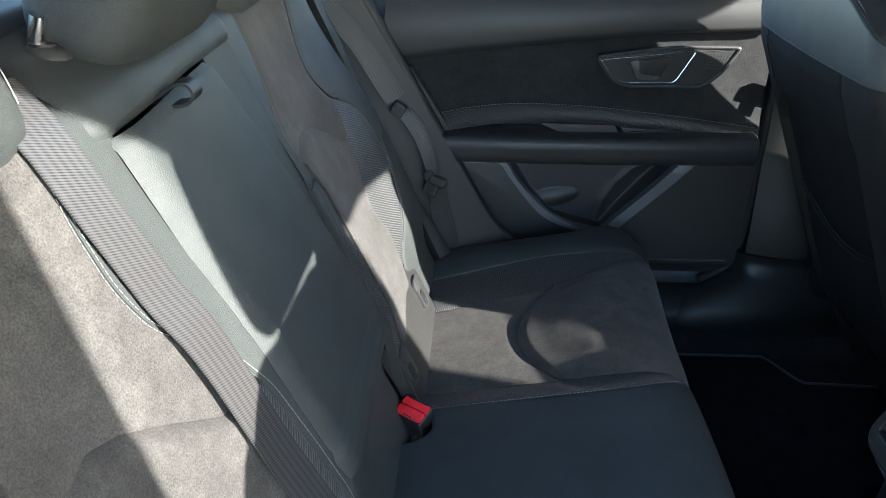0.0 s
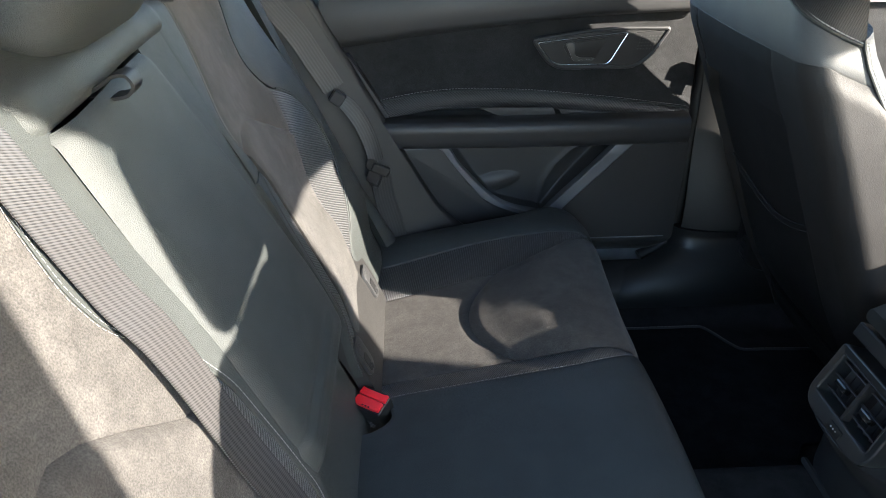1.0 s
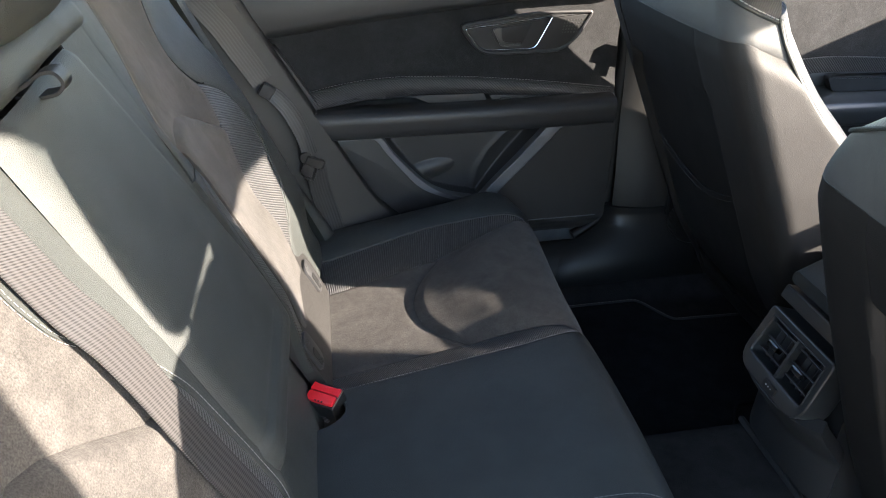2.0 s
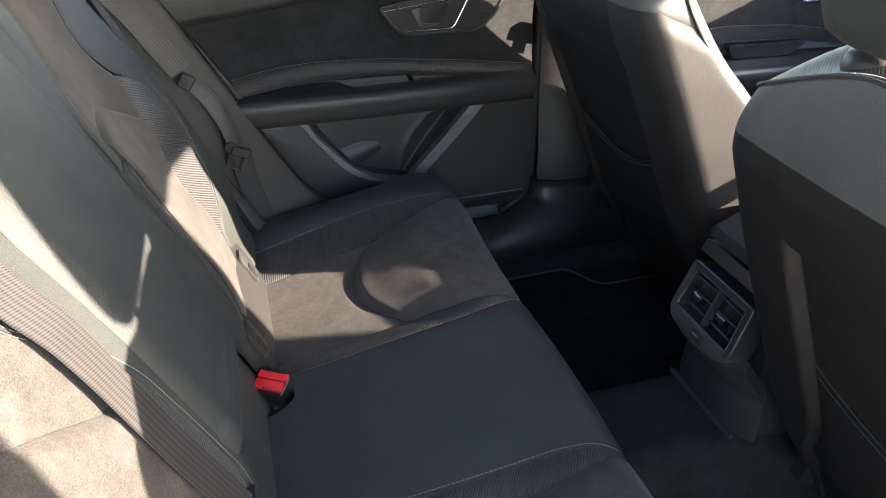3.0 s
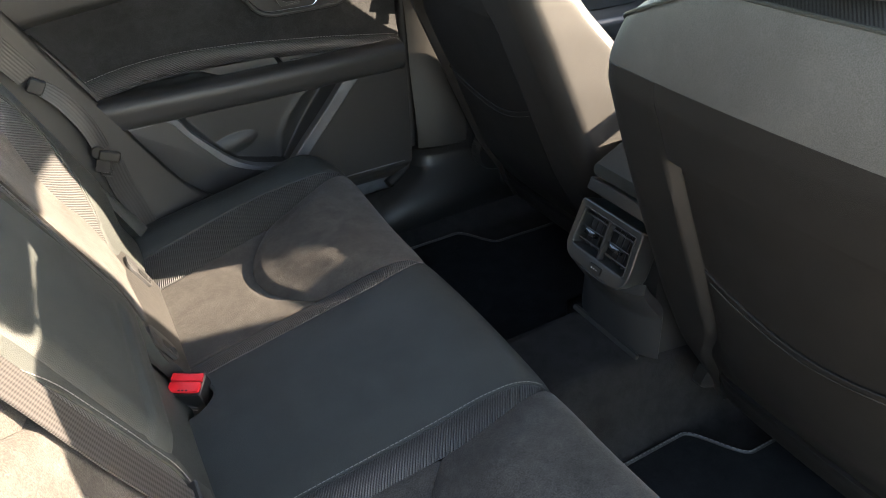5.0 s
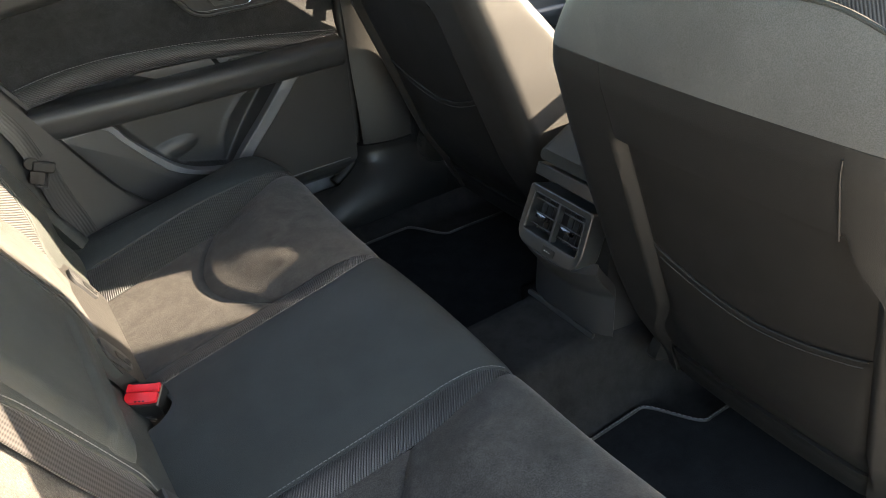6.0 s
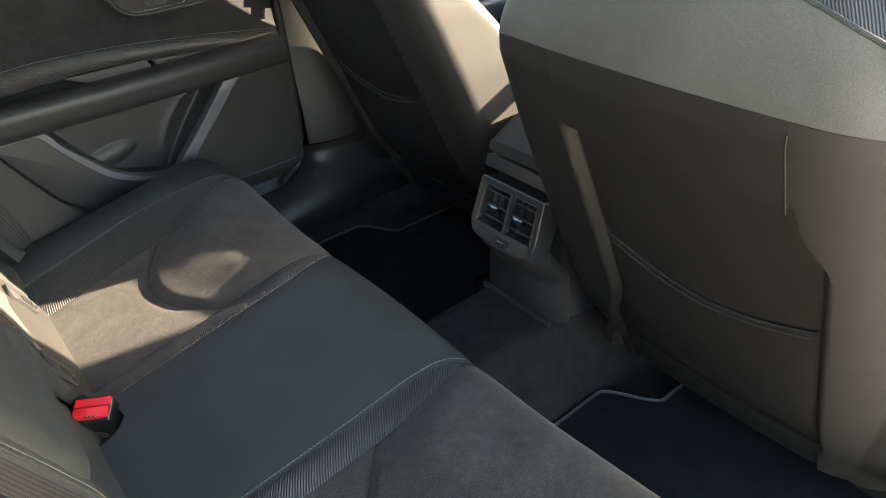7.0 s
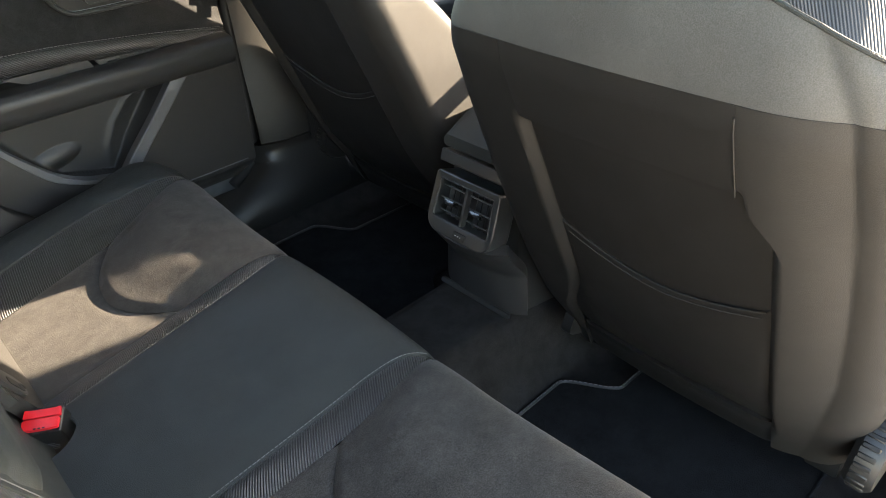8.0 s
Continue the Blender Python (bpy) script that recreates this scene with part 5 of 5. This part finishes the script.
# bezel as a frame
outer = rounded([(-0.070, -0.047), (0.070, -0.047), (0.066, 0.052), (-0.066, 0.052)], [0.034, 0.034, 0.008, 0.008], 6)
inner = rounded([(-0.058, -0.022), (0.058, -0.022), (0.054, 0.040), (-0.054, 0.040)], [0.006, 0.006, 0.003, 0.003], 6)
bm = bmesh.new()
of, ob_, inf, inb = ([bm.verts.new(FACE @ Vector((x, y, d))) for x, y in o] for o, d in ((outer, 0.012), (outer, -0.030), (inner, 0.010), (inner, -0.020)))
n = len(outer)
for k in range(n):
    j = (k + 1) % n
    bm.faces.new((of[k], of[j], inf[j], inf[k]))
    bm.faces.new((ob_[k], ob_[j], of[j], of[k]))
    bm.faces.new((inf[k], inf[j], inb[j], inb[k]))
    bm.faces.new((inb[k], inb[j], ob_[j], ob_[k]))
bezel = part("vent_bezel", bm, SATIN, console, "satin black vent bezel")
mod = bezel.modifiers.new("soft", "BEVEL")
mod.width, mod.segments, mod.limit_method = 0.0025, 2, "ANGLE"
bm = bmesh.new()
prism(bm, inner, FACE @ Matrix.Translation((0, 0, -0.022)), 0.003)
part("vent_cavity", bm, VOID, bezel)
rimpts = [FACE @ Vector((x * 1.02, y * 1.02, 0.0108)) for x, y in inner]
piping("vent_rim", rimpts + [rimpts[0]], 0.0012, TRIM, bezel)
bm = bmesh.new()
box(bm, (0.005, 0.064, 0.012), FACE @ Matrix.Translation((0.0, 0.009, 0.003)), 0.0015, 2)
part("divider", bm, TRIM, bezel)
for sx in (-1, 1):
    for k in range(3):
        bm = bmesh.new()
        box(bm, (0.051, 0.0022, 0.011), FACE @ Matrix.Translation((sx * 0.029, -0.012 + 0.020 * k, -0.002)) @ pose(0, 0, 0, -24, 0, 0), 0.0006, 1)
        part("slat", bm, TRIM, bezel)
    for k in range(4):
        bm = bmesh.new()
        box(bm, (0.0016, 0.060, 0.008), FACE @ Matrix.Translation((sx * 0.029 + (-0.018 + 0.012 * k), 0.009, -0.013)) @ pose(0, 0, 0, 0, 28, 0))
        part("rear_slat", bm, TRIM_GREY, bezel)
    bm = bmesh.new()
    box(bm, (0.020, 0.008, 0.012), FACE @ Matrix.Translation((sx * 0.027 + 0.002, 0.006, 0.006)) @ pose(0, 0, 0, -18, 0, 0), 0.0015, 2)
    tab = part("vent_tab", bm, GLOSS, bezel, "gloss black vent slider")
    bm = bmesh.new()
    box(bm, (0.018, 0.0016, 0.0014), FACE @ Matrix.Translation((sx * 0.027 + 0.002, 0.0103, 0.0112)) @ pose(0, 0, 0, -18, 0, 0))
    part("chrome_line", bm, METAL, tab)
bm = bmesh.new()
box(bm, (0.026, 0.012, 0.006), FACE @ Matrix.Translation((-0.006, -0.036, 0.011)), 0.003, 2)
btn = part("vent_wheel", bm, TRIM_DARK, bezel, "small vent wheel")
for k in range(3):
    bm = bmesh.new()
    lathe(bm, [(0.0001, 0), (0.0012 - 0.0002 * k, 0), (0.0012 - 0.0002 * k, 0.0006), (0.0001, 0.0006)], FACE @ Matrix.Translation((-0.0005 - 0.0052 * k, -0.0355, 0.0140)), 10)
    part("white_dot", bm, BRIGHT, btn)
# tray lid and armrest end above the vents
bm = bmesh.new()
box(bm, (0.140, 0.020, 0.040), FACE @ Matrix.Translation((0, 0.074, -0.012)), 0.005, 3)
part("tray_front", bm, SATIN, console, "satin grey tray front")
bm = bmesh.new()
rings = []
for k in range(10):
    x = 0.750 + 0.40 * k / 9
    t = 0.530 + 0.016 * min(1, k / 2) - 0.022 * (1 - min(1, k / 1.5)) ** 2
    rings.append([Vector((x, -0.003 + y, z)) for y, z in rounded([(-0.074, 0.488), (-0.070, t), (0.070, t), (0.074, 0.488)], 0.02, 5)])
loft(bm, rings)
part("armrest_lid", bm, LEATHER, console, "black leather armrest lid")

# ---- floor, tunnel, mats ----
floor = empty("floor", "black carpet floor with raised tunnel", "floor", kind="structure")


def floor_z(x, y):
    z = 0.082
    z += 0.144 * (1 - sstep(0.066, 0.150, abs(y)))
    z += 0.05 * sstep(0.58, 0.66, abs(y))
    z += 0.16 * sstep(0.56, 0.46, x)
    return z


slab("floor_carpet", lambda u, v: ((lambda x, y: (Vector((x, y, floor_z(x, y) + 0.0012 * noise.noise((x * 40, y * 40, 0)))), (x, y)))(0.495 + 1.8 * u, -0.70 + 1.40 * v)), 120, 100, CARPET, floor, 0.02, "black carpet")


def floor_mat(sg):
    top = empty("floor_mat", "black carpet floor mat with pale stitched edge", "floor mat", "floor mats", at=(0.8, sg * 0.36, 0.09))
    wide, slim = 0.216, 0.132
    cy = 0.370 if sg > 0 else -0.362

    def halfw(x):
        return wide - (wide - slim) * sstep(0.792, 0.862, x) - 0.006 * sstep(0.86, 1.05, x)

    def f(u, v):
        x = 0.575 + 0.70 * u
        h = halfw(x)
        y0 = cy - h - (0.05 if sg < 0 else 0.0)
        y = y0 + (cy + h - y0) * v
        return Vector((x, y, 0.0895 + 0.0010 * noise.noise((x * 60, y * 60, 3)))), (x, y)
    slab("carpet", f, 80, 30, MAT, top, 0.006, "black carpet")
    line = [Vector((0.575 + 0.70 * k / 140, cy - halfw(0.575 + 0.70 * k / 140) - (0.05 if sg < 0 else 0.0), 0.0905)) for k in range(141)]
    line2 = [Vector((0.575 + 0.70 * k / 140, cy + halfw(0.575 + 0.70 * k / 140), 0.0905)) for k in range(141)]
    piping("binding", line, 0.0030, MAT, top, "black edge binding")
    for l in (line2,):
        piping("binding", l, 0.0032, TRIM_GREY, top, "grey edge binding")
        stitching("stitching", [p + Vector((0, 0, 0.003)) for p in l], THREAD, top, 0.0055, 0.003, 0.0010, label="pale edge stitching")


for sg in (-1, 1):
    floor_mat(sg)

# ---- front door (far), dashboard, body shell ----
fdoor = empty("front_door", "closed front car door with suede panel and carbon strip", "car door", at=(1.4, 0.74, 0.2))
F_ST = [(0.9, 0.55), (1.05, 0.577), (1.22, 0.587), (1.40, 0.575), (1.58, 0.545), (1.75, 0.50)]
F_LO = [(0.9, 0.52), (1.05, 0.545), (1.22, 0.556), (1.40, 0.546), (1.58, 0.520), (1.75, 0.48)]
slab("suede_panel", lambda u, v: ((lambda x: (Vector((x, 0.722, strip_line(x, F_ST) + (0.75 - strip_line(x, F_ST)) * v)), (x, v * 0.15)))(0.93 + 0.95 * u)), 40, 12, SUEDE_DOOR, fdoor, 0.01, "grey suede panel")
slab("carbon_strip", lambda u, v: ((lambda x: (Vector((x, 0.714 + 0.006 * v, strip_line(x, F_LO) + (strip_line(x, F_ST) - strip_line(x, F_LO)) * v)), (x, v * 0.03)))(0.93 + 0.95 * u)), 40, 6, CARBON_DOOR, fdoor, 0.01, "carbon-look strip")
xs = [0.93 + 0.005 * k for k in range(190)]
stitching("stitching", [Vector((x, 0.7185, strip_line(x, F_ST) + 0.002)) for x in xs], THREAD, fdoor, 0.0044, 0.0018, 0.0009)
bm = bmesh.new()
loft(bm, [[Vector((0.93 + 0.9 * k / 10, y, z - 0.03 * (k / 10) ** 2)) for y, z in rounded([(0.73, 0.525), (0.695, 0.515), (0.655, 0.505), (0.648, 0.49), (0.655, 0.455), (0.73, 0.44)], 0.008, 3)] for k in range(11)])
part("armrest", bm, SATIN, fdoor, "satin black armrest")
bm = bmesh.new()
prism(bm, rounded([(1.22, 0.548), (1.44, 0.540), (1.40, 0.512), (1.24, 0.515)], 0.01), Matrix.Translation((0, 0.70, 0)) @ PLANE_Y, 0.02, 0.003)
part("pull_grip", bm, SATIN, fdoor)
slab("lower_panel", lambda u, v: (Vector((0.93 + 0.95 * u, 0.70 - 0.02 * v, 0.14 + 0.32 * v)), (u, v)), 10, 10, TRIM, fdoor, 0.02, "black lower panel")
slab("upper_trim", lambda u, v: (Vector((0.93 + 0.95 * u, 0.70 + 0.02 * v, 0.75 + 0.07 * v)), (u, v)), 10, 6, TRIM, fdoor, 0.02, "black upper trim")
fs = [Vector((x, 0.716, z)) for x, z in rounded([(1.36, 0.685), (1.41, 0.63), (1.52, 0.63), (1.56, 0.70)], 0.012, 5)]
bm = bmesh.new()
tube(bm, fs + [fs[0]], 0.0025, 8, (0, 1, 0))
part("chrome_bezel", bm, CHROME, fdoor, "thin chrome handle bezel")
bm = bmesh.new()
prism(bm, [(0.93, 0.12), (1.95, 0.12), (1.95, 0.815), (0.93, 0.815)], Matrix.Translation((0, 0.745, 0)) @ PLANE_Y, 0.07, 0.01)
part("door_shell", bm, PAINT, fdoor, "painted outer door skin")

ndoor = empty("driver_door", "closed driver door inner panel with gloss grip", "car door", at=(1.4, -0.74, 0.2))
slab("inner_panel", lambda u, v: (Vector((0.93 + 0.95 * u, -0.70 - 0.02 * v, 0.12 + 0.70 * v)), (u, v)), 14, 14, TRIM, ndoor, 0.03 * -1, "black inner panel")
bm = bmesh.new()
loft(bm, [[Vector((0.93 + 0.9 * k / 10, -y, z)) for y, z in rounded([(0.73, 0.525), (0.695, 0.515), (0.655, 0.505), (0.648, 0.49), (0.655, 0.455), (0.73, 0.44)], 0.008, 3)] for k in range(11)])
part("armrest", bm, SATIN, ndoor)

# hidden lever, placed for the slanted shadow band on the far seat's flank
brake = empty("handbrake", "unseen black handbrake lever that casts a shadow band on the far seat", "handbrake", at=(0.90, -0.03, 0.53))
bm = bmesh.new()
lever = [Vector((0.86, -0.030, 0.530)), Vector((0.95, -0.030, 0.575)), Vector((1.03, -0.030, 0.616)), Vector((1.17, -0.030, 0.682))]
tube(bm, spline(lever, 6), 0.019, 14)
part("grip", bm, LEATHER, brake, "black leather grip")
bm = bmesh.new()
tube(bm, [Vector((1.168, -0.030, 0.681)), Vector((1.186, -0.030, 0.6895))], 0.009, 12)
part("button", bm, CHROME, brake, "chrome release button")

shell = empty("car_body", "car body with roof, pillars and window openings", "car body", kind="structure")


def roof_z(x, y):
    return 1.335 - 0.07 * (y / 0.6) ** 4 - 0.26 * max(0.0, (x - 0.9) / 0.6) ** 2 - 0.12 * max(0.0, (-0.1 - x) / 0.7) ** 2


def header(y):
    """The front edge of the roof, bowed forwards in the middle."""
    return 1.47 - 0.34 * y * y


slab("ceiling", lambda u, v: ((lambda y: (lambda x: (Vector((x, y, roof_z(x, y))), (x, y)))(-0.75 + (0.75 + header(y)) * u))(-0.60 + 1.20 * v)), 30, 20, HEADLINER, shell, -0.04, "pale cloth headliner")
slab("roof_skin", lambda u, v: ((lambda x, y: (Vector((x, y, roof_z(x, y * 0.94) + 0.045)), (x, y)))(-0.80 + (0.80 + header(-0.64 + 1.28 * v)) * u, -0.64 + 1.28 * v)), 20, 16, PAINT, shell, -0.01, "painted roof")
for sg in (-1, 1):
    for name, pts, r in (("roof_rail", [(1.48, 0.58, 1.13), (1.0, 0.61, 1.245), (0.3, 0.62, 1.28), (-0.3, 0.60, 1.25), (-0.75, 0.55, 1.15)], 0.038),
                         ("windscreen_pillar", [(1.48, 0.58, 1.13), (1.90, 0.67, 0.96), (2.25, 0.72, 0.80)], 0.035),
                         # unseen thicker tube, added to widen the pillar's shadow on the rear bench
                         ("pillar_shade_tube", [(1.74, 0.655, 0.975), (2.0, 0.70, 0.86), (2.25, 0.74, 0.78)], 0.06),
                         ("rear_pillar", [(-0.30, 0.61, 1.24), (-0.45, 0.67, 1.0), (-0.60, 0.70, 0.80)], 0.09)):
        bm = bmesh.new()
        tube(bm, spline([Vector((x, sg * y, z)) for x, y, z in pts], 8), r, 10)
        part(name, bm, TRIM_GREY if name != "rear_pillar" else PAINT, shell)
    bm = bmesh.new()
    prism(bm, [(-1.0, 0.1), (0.36, 0.1), (0.20, 0.40), (0.04, 0.70), (-0.06, 0.82), (-1.0, 0.86)], Matrix.Translation((0, sg * 0.70, 0)) @ PLANE_Y, sg * 0.10, 0.01)
    part("rear_wing", bm, PAINT, shell, "painted rear wing")
    bm = bmesh.new()
    box(bm, (2.2, 0.12, 0.14), Matrix.Translation((1.1, sg * 0.76, 0.05)), 0.02, 2)
    part("sill", bm, PAINT, shell, "painted sill")
bm = bmesh.new()
tube(bm, spline([Vector(p) for p in ((0.84, -0.79, 0.12), (0.84, -0.79, 0.5), (0.82, -0.79, 0.82), (0.76, -0.74, 1.24))], 8), 0.048, 10)
part("centre_pillar", bm, PAINT, shell, "painted centre pillar of the open door")
# backing panel added to block daylight between far door and pillar trim
bm = bmesh.new()
prism(bm, [(0.68, 0.08), (1.0, 0.08), (0.96, 0.80), (0.86, 1.24), (0.70, 1.24), (0.70, 0.80)], Matrix.Translation((0, 0.752, 0)) @ PLANE_Y, 0.05, 0.005)
part("centre_pillar", bm, RUBBER, shell, "black backing that stops light behind the centre pillar trim")
bm = bmesh.new()
box(bm, (0.10, 1.30, 0.90), Matrix.Translation((-0.80, 0, 0.42)), 0.03, 2)
part("tailgate", bm, PAINT, shell)
bm = bmesh.new()
box(bm, (0.50, 1.20, 0.03), Matrix.Translation((-0.48, 0, 0.90)), 0.01, 2)
part("parcel_shelf", bm, CARPET, shell, "black parcel shelf")
bm = bmesh.new()
loft(bm, [[Vector((x, y, z)) for x, z in rounded([(1.62, 0.40), (1.58, 0.62), (1.66, 0.80), (2.15, 0.80), (2.15, 0.10), (1.75, 0.10)], 0.03, 4)] for y in (-0.70, -0.35, 0.0, 0.35, 0.70)])
part("dashboard", bm, TRIM, shell, "black dashboard")
bm = bmesh.new()
box(bm, (1.0, 1.50, 0.75), Matrix.Translation((2.65, 0, 0.40)), 0.08, 3)
part("bonnet", bm, PAINT, shell)

# ground plane, serves as a warm reflector below the car
bm = bmesh.new()
bmesh.ops.create_grid(bm, x_segments=40, y_segments=40, size=600.0, matrix=Matrix.Translation((0, 0, -0.28)))
ground = part("ground", bm, BOUNCE_GROUND)
tagged(ground, "unseen pale ground that bounces warm light into the car", "ground", kind="structure")
